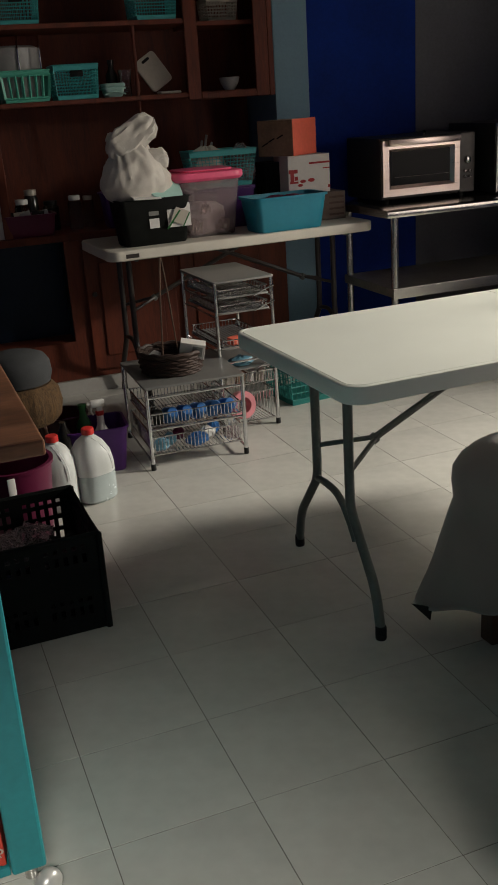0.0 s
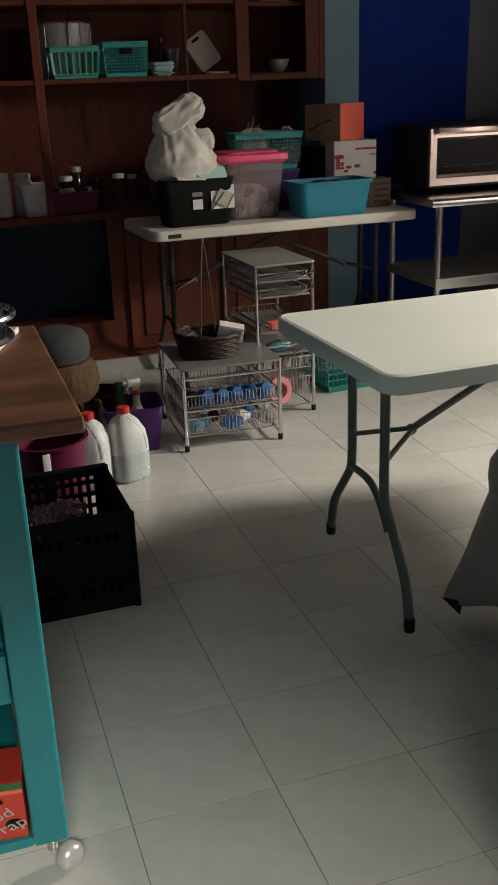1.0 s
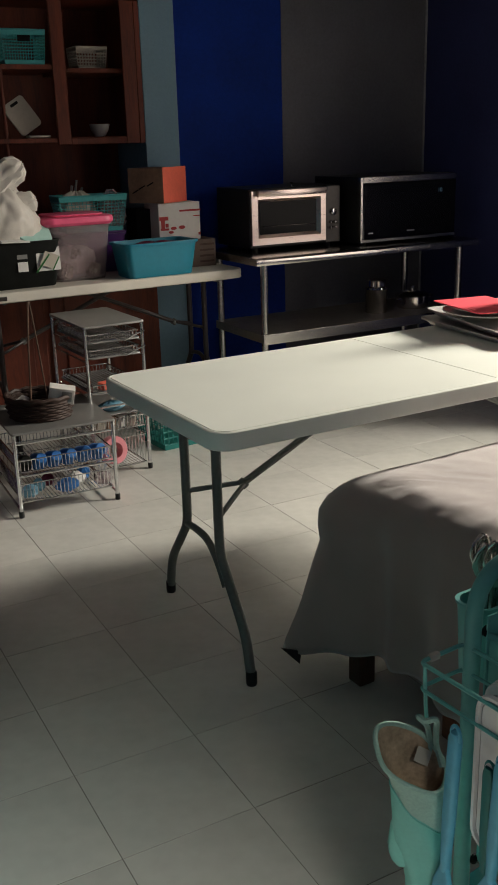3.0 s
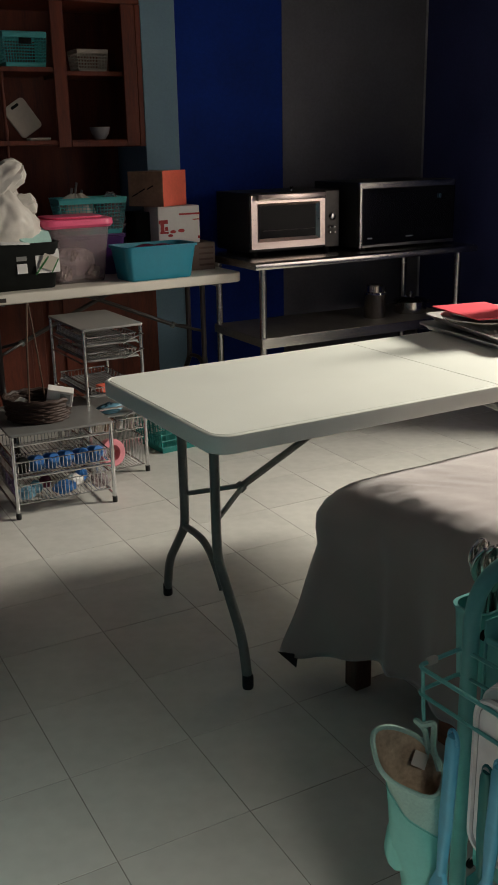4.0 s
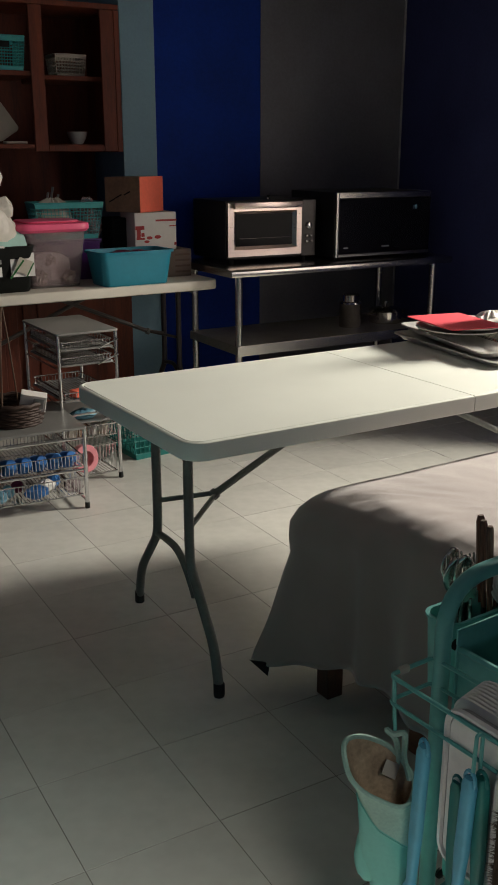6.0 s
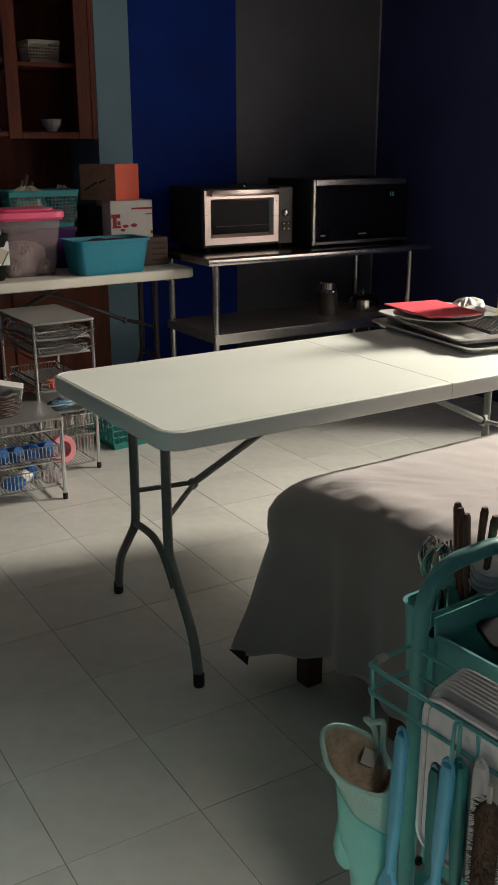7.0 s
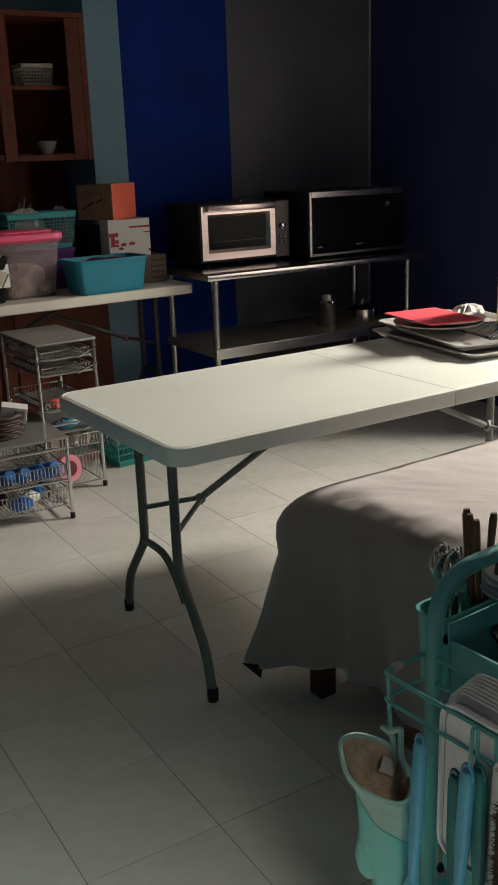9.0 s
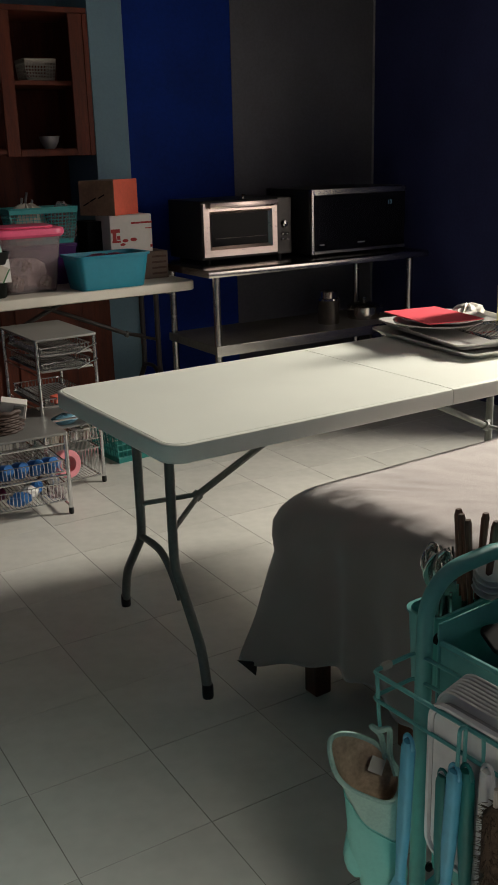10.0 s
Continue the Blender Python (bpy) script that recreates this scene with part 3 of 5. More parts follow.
plain("storage_bin", tub(bm_new(), 0.17, 0.12, 0.20, 0.14, 0.17, 0.02), M_PURPLE, "purple plastic bin on the counter", "bin", pose(1.62, 5.09, 0.80))
plain("plastic_tub", tub(bm_new(), 0.12, 0.10, 0.15, 0.12, 0.15, 0.02), M_PAPER, "white plastic tub on the counter", "tub", pose(0.98, 5.09, 0.80))

# ---- steel bench ----
bench = thing("steel_bench", pose(2.70, 4.34, 0), "stainless steel work bench with rolled edge and lower shelf", "work bench")
BL, BD, BH = 1.38, 0.60, 0.825
bm = bm_new()
prof = [(0.004, -0.035), (0.0, -0.02), (0.003, -0.008), (0.012, -0.001), (0.03, 0.0), (BD, 0.0), (BD, -0.035), (BD - 0.002, -0.035), (BD - 0.002, -0.003), (0.03, -0.003), (0.014, -0.006), (0.006, -0.02), (0.008, -0.035)]
loft(bm, [[(x, y, BH + z) for y, z in prof] for x in (0, BL)])
part("benchtop", bm, M_STEEL, bench)
for x in (0.0, BL - 0.002):
    part("top_flange", box(bm_new(), x, x + 0.002, 0.012, BD - 0.004, BH - 0.035, BH - 0.0035), M_STEEL, bench, smooth=False)
for x in (0.068, BL - 0.086):
    for y in (0.06, BD - 0.06):
        leg = part("leg", tube(bm_new(), [(x, y, 0.05), (x, y, BH - 0.004)], 0.019, 14), M_STEEL, bench)
        part("bullet_foot", lathe(bm_new(), [(0.012, 0), (0.018, 0.012), (0.018, 0.05)], x, y, 0, 12), M_STEELDARK, leg)
part("shelf_lip", box(bm_new(), 0.045, BL - 0.06, 0.030, 0.034, 0.395, 0.446, 0.001), M_STEEL, bench, smooth=False)
part("under_shelf", box(bm_new(), 0.045, BL - 0.06, 0.035, BD - 0.035, 0.40, 0.445, 0.006), M_SHELFSTEEL, bench, smooth=False)


def toaster_oven(m):
    t = thing("toaster_oven", m, "brushed steel countertop toaster oven with glass door", "oven")
    W, D, H = 0.535, 0.37, 0.312
    part("oven_body", box(bm_new(), 0, W, 0.012, D, 0.018, H, 0.006), M_OVENCASE, t, smooth=False)
    for x in (0.05, W - 0.05):
        for y in (0.05, D - 0.05):
            part("foot", lathe(bm_new(), [(0.016, 0), (0.014, 0.02)], x, y, 0, 10), M_RUBBER, t)
    part("control_panel", box(bm_new(), 0.445, W, 0.0, 0.011, 0.022, H - 0.003, 0.003), M_PANEL, t, smooth=False)
    bm = bm_new()
    o = [(0.004, 0.036), (0.44, 0.036), (0.44, H - 0.012), (0.004, H - 0.012)]
    inn = [(0.056, 0.086), (0.392, 0.086), (0.392, H - 0.066), (0.056, H - 0.066)]
    lev = [[(x, 0.011, z) for x, z in o], [(x, -0.010, z) for x, z in o], [(x, -0.0105, z) for x, z in [(0.038, 0.070), (0.410, 0.070), (0.410, H - 0.052), (0.038, H - 0.052)]], [(x, 0.0060, z) for x, z in inn], [(x, 0.010, z) for x, z in inn]]
    loft(bm, lev, False, False)
    dframe = part("door_frame", bm, M_OVENFRAME, t, smooth=False)
    part("door_glass", box(bm_new(), 0.056, 0.392, 0.006, 0.009, 0.086, H - 0.066), M_OVENGLASS, dframe, "dark tinted oven glass", smooth=False)
    part("grill_bar", tube(bm_new(), [(0.075, 0.002, 0.125), (0.385, 0.002, 0.125)], 0.0016, 5), M_STEELDARK, dframe)
    part("handle", box(bm_new(), 0.03, 0.43, -0.038, -0.020, H - 0.038, H - 0.008, 0.003), M_OVENFRAME, dframe)
    for x in (0.04, 0.405):
        part("handle_post", box(bm_new(), x, x + 0.018, -0.022, -0.009, H - 0.034, H - 0.014, 0.002), M_BLACK, dframe)
    for x, z, r in ((0.488, 0.178, 0.019), (0.474, 0.125, 0.008), (0.501, 0.125, 0.008), (0.474, 0.098, 0.008), (0.501, 0.098, 0.006)):
        part("knob", lathe(bm_new(), [(r, 0), (r, 0.006), (r * 0.85, 0.014), (r * 0.5, 0.016)], seg=14), M_TIN, t, m=pose(x, 0.0, z, 90))
    part("vent_knob", lathe(bm_new(), [(0.01, 0), (0.005, 0.01), (0.009, 0.022)], 0.29, 0.08, H - 0.001, 10), M_TIN, t)
    return t


toaster_oven(pose(2.803, 4.585, BH, 0, 0, 0))
mw = thing("microwave", pose(3.388, 4.47, BH), "large microwave oven with black glass door, switched off", "microwave")
MWW, MWD, MWH = 0.630, 0.44, 0.346
part("case", box(bm_new(), 0, MWW, 0.02, MWD, 0.012, MWH, 0.006), M_OVENCASE, mw, smooth=False)
part("door", box(bm_new(), 0.016, MWW - 0.004, 0.0, 0.019, 0.03, MWH - 0.032, 0.003), M_BLACKGLASS, mw, "black mirror glass door", smooth=False)
part("trim", box(bm_new(), 0, 0.015, -0.001, 0.019, 0.014, MWH - 0.001, 0.002), M_STEEL, mw, "polished steel edge", smooth=False)
part("trim", box(bm_new(), 0.0155, MWW - 0.002, -0.001, 0.019, MWH - 0.031, MWH - 0.001, 0.002), M_STEEL, mw, "polished steel edge", smooth=False)
part("trim", box(bm_new(), 0.0155, MWW - 0.002, -0.001, 0.019, 0.014, 0.029, 0.002), M_STEELDARK, mw, smooth=False)
for x, w, z in ((0.30, 0.05, 0.058), (0.05, 0.03, 0.058)):
    part("print_bar", box(bm_new(), x, x + w, -0.0012, 0.0, z, z + 0.007), M_ENAMEL, mw, smooth=False)
for x in (0.05, MWW - 0.05):
    part("foot", box(bm_new(), x - 0.015, x + 0.015, 0.04, 0.07, 0, 0.0118), M_RUBBER, mw, smooth=False)
    part("foot", box(bm_new(), x - 0.015, x + 0.015, MWD - 0.07, MWD - 0.04, 0, 0.0118), M_RUBBER, mw, smooth=False)
txt = bpy.data.curves.new("display_digits", "FONT")
txt.body, txt.size, txt.extrude = "10", 0.032, 0.0004
txt.materials.append(M_LTBLUE)
dg = new("display_digits", txt)
dg.parent, dg.matrix_local = mw, pose(MWW - 0.13, -0.0008, MWH - 0.095, 90)

canister = thing("steel_canister", pose(3.575, 4.58, 0.445), "polished steel lidded canister on the bench shelf", "canister")
part("canister_body", lathe(bm_new(), [(0.058, 0), (0.06, 0.004), (0.06, 0.125), (0.062, 0.128)], seg=24), M_POLISHED, canister)
part("lid", lathe(bm_new(), [(0.062, 0.129), (0.06, 0.138), (0.05, 0.142), (0.05, 0.175), (0.046, 0.18)], seg=24), M_POLISHED, canister)
pot = thing("steel_pot", pose(3.835, 4.60, 0.445), "polished steel cooking pot with lid and knob", "pot")
part("pot_body", lathe(bm_new(), [(0.085, 0), (0.092, 0.006), (0.092, 0.065), (0.096, 0.067)], seg=28), M_POLISHED, pot)
part("lid", lathe(bm_new(), [(0.095, 0.068), (0.085, 0.078), (0.03, 0.09), (0.008, 0.092), (0.008, 0.105), (0.014, 0.11), (0.012, 0.118)], seg=28), M_POLISHED, pot)
for s in (-1, 1):
    part("handle", tube(bm_new(), bend([(s * 0.09, -0.03, 0.05), (s * 0.13, -0.025, 0.055), (s * 0.13, 0.025, 0.055), (s * 0.09, 0.03, 0.05)], 0.02), 0.005, 6), M_POLISHED, pot)


# ---- things on the far table ----
FZ = 0.768


def on_table(x, y, rz=0.0, z=FZ):
    return pose(x + 0.016, y, z, 0, 0, rz)


binb = thing("storage_bin", on_table(1.612, 4.605, 3), "black plastic bin with printed labels, overfull", "bin")
part("bin_body", tub(bm_new(), 0.29, 0.15, 0.33, 0.19, 0.205, 0.025, lip=0.006), M_BLACK, binb)
part("sticker", box(bm_new(), -0.036, 0.010, -0.1005, -0.0985, 0.070, 0.112, m=pose(0, 0.004, 0, -3)), M_PAPER, binb, "small white printed label", smooth=False)
part("sticker", box(bm_new(), -0.036, 0.010, -0.1005, -0.0985, 0.125, 0.148, m=pose(0, 0.003, 0, -3)), M_ENAMEL, binb, "grey unreadable print", smooth=False)
lab = part("sticker", box(bm_new(), 0.050, 0.160, -0.1005, -0.0985, 0.066, 0.168, m=pose(0, 0.003, 0, -3)), M_PAPER, binb, "printed label with a basket picture", smooth=False)
bm = bm_new()
loft(bm, [[(0.105 + r_ * math.cos(radians(a + 20)), y, 0.118 + r_ * math.sin(radians(a + 20))) for r_, a in ((0.048, 0), (0.044, 90), (0.048, 180), (0.044, 270))] for y in (-0.1015, -0.1007)])
part("print_bar", box(bm_new(), -0.004, 0.004, -0.1022, -0.1016, -0.05, 0.05, m=pose(0.075, 0, 0.105, 0, 40)), M_GREENBOTTLE, lab, smooth=False)
part("print_bar", box(bm_new(), -0.003, 0.003, -0.1022, -0.1016, -0.035, 0.035, m=pose(0.135, 0, 0.10, 0, 30)), M_GREENBOTTLE, lab, smooth=False)
part("print_shape", bm, M_CREAM, lab)
part("mint_lid", rslab(bm_new(), 0.18, 0.13, -0.006, 0.006, 0.05, 0.004), M_MINT, binb, "mint plastic lid sticking out", m=pose(0.060, -0.045, 0.240, 48, 12, 10))
part("paper", box(bm_new(), -0.09, 0.04, -0.05, 0.03, 0.0, 0.006, 0.001, m=pose(-0.02, -0.065, 0.214, 14, 3, 4)), M_PAPER, binb, smooth=False)


def crumple(prof, seg=40, amp=0.02, freq=9.0, seed=0.0, squash=1.0, lean=(0, 0), grit=0.4):
    """A crumpled skin about a profile of (radius, height)."""
    bm, rings = bm_new(), []
    hmax = max(h for _, h in prof)
    fine = []
    for (r0, h0), (r1, h1) in zip(prof, prof[1:]):
        fine += [(r0 + (r1 - r0) * i / 4, h0 + (h1 - h0) * i / 4) for i in range(4)]
    fine.append(prof[-1])
    for r, h in fine:
        ring = []
        for k in range(seg):
            a = 2 * math.pi * k / seg
            p = Vector((math.cos(a) * freq * 0.25, math.sin(a) * freq * 0.25, h * freq + seed))
            d = amp * (noise.noise(p) + 1.0 * (0.5 - abs(noise.noise(p * 2.3 + Vector((5, 1, 0))))) + grit * noise.noise(p * 5.0))
            rr = max(0.002, r + d * min(1, r / 0.05))
            ring.append((rr * math.cos(a) + lean[0] * (h / hmax) ** 2, rr * math.sin(a) * squash + lean[1] * (h / hmax) ** 2, h + 0.4 * d))
        rings.append(ring)
    return loft(bm, rings)


bag = thing("plastic_bag", on_table(1.572, 4.615, 0, FZ + 0.165), "white knotted plastic bag resting in the black bin", "bag")
part("bag_body", crumple([(0.08, 0.0), (0.135, 0.04), (0.155, 0.085), (0.148, 0.13), (0.125, 0.18), (0.10, 0.22), (0.082, 0.26), (0.05, 0.285)], 96, 0.020, 5, 2.0, 0.72, (-0.03, 0), 0.26), M_BAG, bag)
part("bag_knot", crumple([(0.03, -0.03), (0.055, 0.0), (0.052, 0.04), (0.044, 0.075), (0.046, 0.105), (0.03, 0.128), (0.008, 0.135)], 40, 0.02, 8, 7.0, 0.7, (0, 0), 0.1), M_BAG, bag, m=pose(-0.075, -0.01, 0.245, 8, 52, 0) @ Matrix.Diagonal((1.25, 1.1, 1.5, 1)))
part("bag_flap", crumple([(0.02, -0.02), (0.045, 0.0), (0.046, 0.04), (0.036, 0.075), (0.008, 0.09)], 36, 0.02, 9, 11.0, 0.5, (0, 0), 0.1), M_BAG, bag, m=pose(0.045, -0.03, 0.19, 14, 76, 0))
part("bag_ear", crumple([(0.012, 0.0), (0.03, 0.02), (0.026, 0.05), (0.006, 0.07)], 20, 0.012, 25, 3.0, 0.4), M_BAG, bag, m=pose(-0.085, 0, 0.255, 0, -18, 0))

pinkbox = thing("lidded_container", on_table(1.897, 4.70, 2), "clear cloudy plastic container with a bright pink lid", "container")
part("container_body", tub(bm_new(), 0.26, 0.19, 0.315, 0.23, 0.255, 0.045, lip=0.004), M_CLEAR, pinkbox)
plid = part("lid", rslab(bm_new(), 0.355, 0.265, 0.252, 0.292, 0.06, 0.012), M_PINK, pinkbox)
part("lid_rib", rslab(bm_new(), 0.27, 0.20, 0.2925, 0.302, 0.05, 0.004), M_PINK, plid)
part("packing", crumple([(0.05, 0.014), (0.085, 0.03), (0.10, 0.08), (0.085, 0.12), (0.05, 0.145), (0.01, 0.15)], 36, 0.02, 14, 4.0, 0.78, (0, 0), 0.1), M_PAPER, pinkbox, "pale packets inside")
for _x, _y, _z, _s in ((-0.075, -0.055, 0.012, 0.62), (0.06, -0.06, 0.012, 0.55), (-0.02, -0.045, 0.085, 0.5)):
    part("packing", crumple([(0.05, 0.0), (0.075, 0.02), (0.08, 0.06), (0.06, 0.10), (0.01, 0.12)], 30, 0.03, 16, 9.0 + 40 * _x, 0.7, (0, 0), 0.2), M_CREAM, pinkbox, "pale packets inside", m=pose(_x, _y, _z, 12, 20, 60) @ Matrix.Diagonal((_s, _s, _s, 1)))
tubb = thing("washing_tub", on_table(2.255, 4.575, 3), "turquoise blue rectangular plastic tub, nearly full", "tub")
part("tub_body", tub(bm_new(), 0.33, 0.17, 0.37, 0.20, 0.16, 0.03, lip=0.011), M_TUB, tubb)
part("maroon_cloth", crumple([(0.16, 0.10), (0.15, 0.135), (0.08, 0.150), (0.02, 0.152)], 40, 0.018, 20, 1.0, 0.5), M_MAGENTA, tubb, "dark maroon cloth inside")
under = thing("storage_bin", on_table(2.045, 4.90, 0), "purple plastic bin under a basket", "bin")
part("bin_body", tub(bm_new(), 0.30, 0.15, 0.33, 0.17, 0.185, 0.02), M_PURPLE, under)
part("lid", rslab(bm_new(), 0.345, 0.185, 0.186, 0.196, 0.025, 0.003), M_PURPLE, under)
bk = lattice("storage_basket", on_table(2.06, 4.90, -2, FZ + 0.197), 0.28, 0.14, 0.34, 0.17, 0.17, M_AQUA, "aqua mesh plastic basket holding loose bags", "basket", 18, 8, 0.0032)
plain("plastic_bag", crumple([(0.05, 0.0), (0.07, 0.05), (0.05, 0.13), (0.015, 0.185)], 30, 0.02, 20, 9.0, 0.6), M_CLEAR, "translucent crumpled plastic bag in the basket", "bag", on_table(2.16, 4.86, 0, FZ + 0.205))
plain("plastic_bag", crumple([(0.06, 0.0), (0.085, 0.06), (0.07, 0.15), (0.02, 0.18)], 30, 0.02, 18, 15.0, 0.5), M_CREAM, "pale crumpled plastic bag in the basket", "bag", on_table(2.0, 4.90, 0, FZ + 0.205))
for dx, h in ((0.06, 0.21), (0.085, 0.235), (0.11, 0.2)):
    plain("ladle", tube(bm_new(), [(0, 0, 0.0), (0.01, 0, h * 0.6), (0.03, 0, h)], 0.006, 6), M_STEELDARK, "dull steel ladle standing in the basket", "ladle", on_table(1.90 + dx, 4.92, 0, FZ + 0.205), "ladles")


def carton(name, m, w, d, h, material, label, side=None):
    t = thing(name, m, label, "box")
    part("carton_body", box(bm_new(), -w / 2, w / 2, -d / 2, d / 2, 0, h, 0.002), material, t, smooth=False)
    return t


c0 = carton("cardboard_box", on_table(2.525, 4.80, 0), 0.24, 0.20, 0.135, M_BROWNCARD, "brown cardboard box with printed lines")
for k in range(4):
    part("print_bar", box(bm_new(), 0.03, 0.11, -0.1012, -0.1002, 0.02 + 0.028 * k, 0.03 + 0.028 * k), M_LEGWOOD, c0, smooth=False)
c0b = carton("cardboard_box", on_table(2.335, 4.885, 0), 0.13, 0.14, 0.29, M_BLACK, "dark box behind the tub")
c1 = carton("appliance_box", on_table(2.458, 4.80, 1, FZ + 0.136), 0.225, 0.17, 0.182, M_WHITECARD, "white appliance box with red mixer print")
y0 = -0.0866
for x0_, x1_, z0_, z1_ in ((0.0, 0.115, 0.138, 0.147), (0.075, 0.112, 0.112, 0.117), (0.10, 0.112, 0.02, 0.034)):
    part("print_bar", box(bm_new(), x0_, x1_, y0, y0 + 0.001, z0_, z1_), M_RED, c1, smooth=False)
bm = bm_new()
box(bm, -0.105, -0.06, y0, y0 + 0.001, 0.052, 0.062), box(bm, -0.102, -0.082, y0, y0 + 0.001, 0.062, 0.105), box(bm, -0.11, -0.062, y0, y0 + 0.001, 0.10, 0.118), box(bm, -0.079, -0.062, y0, y0 + 0.001, 0.066, 0.085)
part("print_shape", bm, M_RED, c1, "red mixer-shaped print", smooth=False)
for x, z, r in ((-0.035, 0.06, 0.016), (0.01, 0.063, 0.018), (-0.05, 0.042, 0.014)):
    part("print_shape", lathe(bm_new(), [(r, 0), (r, 0.001)], seg=14), M_RED, c1, m=pose(x, y0 + 0.001, z, 90) @ Matrix.Diagonal((1, 0.5, 1, 1)))
c2 = carton("open_box", on_table(2.395, 4.82, -58, FZ + 0.320), 0.205, 0.205, 0.165, M_KRAFT, "kraft and orange cardboard box with torn flap")
part("orange_face", box(bm_new(), 0.1028, 0.1052, -0.101, 0.099, 0.0, 0.168), M_ORANGE, c2, "bright orange printed side", smooth=False)
for k, (x, z) in enumerate(((-0.06, 0.055), (-0.02, 0.075), (0.03, 0.09))):
    part("print_bar", box(bm_new(), -0.02, 0.02, -0.1043, -0.1029, -0.003, 0.003, m=pose(x, 0, z, 0, -25)), M_BLACK, c2, smooth=False)


# ---- wire racks ----
def wire_basket(w, d, z, h, n):
    """A drawer of bent wire: floor wires that rise at the front and back, and two hoops."""
    bm = bm_new()
    for i in range(n + 1):
        x = 0.012 + (w - 0.024) * i / n
        tube(bm, [(x, 0.006, z + h), (x, 0.008, z), (x, d - 0.008, z), (x, d - 0.006, z + h)], 0.0016, 4)
    for j in range(int(n * d / w)):
        y = 0.02 + (d - 0.04) * j / max(1, int(n * d / w) - 1)
        for s in (0.01, w - 0.01):
            tube(bm, [(s, y, z), (s, y, z + h)], 0.0016, 4)
    for zz in (z + 0.002, z + h):
        tube(bm, [(0.008, 0.004, zz), (w - 0.008, 0.004, zz), (w - 0.008, d - 0.004, zz), (0.008, d - 0.004, zz)], 0.0036, 5, True)
    return bm


def rack(m, w, d, h, top_mat, label):
    t = thing("wire_rack", m, label, "rack", "wire racks")
    for x in (0, w):
        for y in (0, d):
            leg = part("post", tube(bm_new(), [(x, y, 0.012), (x, y, h - 0.002)], 0.008, 10), M_CHROME, t)
            part("foot_cap", lathe(bm_new(), [(0.0095, 0), (0.0105, 0.003), (0.0105, 0.024), (0.009, 0.026)], x, y, 0, 10), M_RUBBER, leg, "black rubber cap")
    part("top_sheet", rslab(bm_new(), w + 0.02, d + 0.02, h - 0.004, h + 0.006, 0.012, 0.002, w / 2, d / 2), top_mat, t)
    return t


RA = pose(1.318, 3.768, 0, 0, 0, -2)
ra = rack(RA, 0.39, 0.43, 0.335, M_ENAMEL, "low chrome wire rack with two basket drawers")
for z, h in ((0.175, 0.05), (0.055, 0.075)):
    part("drawer", wire_basket(0.38, 0.41, z, h, 24), M_CHROME, ra, m=pose(0.005, 0.005, 0))
for z in (0.295, 0.165):
    part("runner", tube(bm_new(), [(0, 0, z), (0.39, 0, z)], 0.005, 6), M_CHROME, ra)
for x in (0, 0.39):
    part("base_rail", tube(bm_new(), [(x, 0, 0.03), (x, 0.43, 0.03)], 0.005, 6), M_CHROME, ra)
random.seed(5)
for k in range(6):
    plain("cup", tub(bm_new(), 0.046, 0.046, 0.062, 0.062, 0.062, 0.022, lip=0.002), M_BLUECUP if k else M_BLACK, "blue plastic cup lying in the wire drawer" if k else "dark plastic cup lying in the wire drawer", "cup", RA @ pose(0.045 + 0.06 * k, 0.035, 0.215, -118, random.uniform(-15, 15), 0), "cups in the drawer")
for k, (m_, w) in enumerate(((M_LTBLUE, 0.07), (M_LTBLUE, 0.05), (M_MAGENTA, 0.05), (M_BLUECUP, 0.09), (M_PAPER, 0.08), (M_BLUECUP, 0.05), (M_CLEAR, 0.07))):
    plain("packet", crumple([(w * 0.3, 0), (w * 0.5, 0.012), (w * 0.45, 0.035), (w * 0.1, 0.05)], 18, 0.012, 30, k * 3.0, 0.7), m_, "crumpled plastic packet in the lower wire drawer", "packet", RA @ pose(0.05 + 0.05 * k, 0.05 + 0.05 * (k % 3), 0.06), "packets in the drawer")

wick = thing("wicker_basket", RA @ pose(0.155, 0.185, 0.342, 0, 0, -34), "dark brown round wicker basket with tall handle", "basket")
bm = bm_new()
for j in range(8):
    z, r = 0.006 + 0.0105 * j, 0.118 + 0.012 * math.sin(j / 7 * 1.6)
    tube(bm, [(r * (1 + 0.03 * (-1) ** (k + j)) * math.cos(2 * math.pi * k / 28), 0.86 * r * (1 + 0.03 * (-1) ** (k + j)) * math.sin(2 * math.pi * k / 28), z) for k in range(28)], 0.0065, 5, True)
part("weave", bm, M_WICKER, wick)
part("basket_floor", lathe(bm_new(), [(0.112, 0), (0.112, 0.006)], seg=24), M_WICKER, wick, m=Matrix.Diagonal((1, 0.86, 1, 1)))
part("rim", tube(bm_new(), [(0.134 * math.cos(2 * math.pi * k / 28), 0.115 * math.sin(2 * math.pi * k / 28), 0.087 + 0.003 * (-1) ** k) for k in range(28)], 0.009, 6, True), M_WICKER, wick)
part("handle", tube(bm_new(), bend([(0.004, -0.105, 0.03), (0.0, -0.060, 0.30), (-0.004, -0.012, 0.455), (-0.008, 0.012, 0.455), (-0.010, 0.060, 0.30), (-0.004, 0.105, 0.03)], 0.05, 8), 0.0036, 6), M_CANE, wick)
pk = carton("medicine_box", RA @ pose(0.225, 0.125, 0.408, 6, 12, -16), 0.10, 0.06, 0.06, M_WHITECARD, "small white carton lying in the wicker basket")
part("print_bar", box(bm_new(), 0.0, 0.04, -0.0312, -0.0302, 0.012, 0.05), M_ENAMEL, pk, smooth=False)
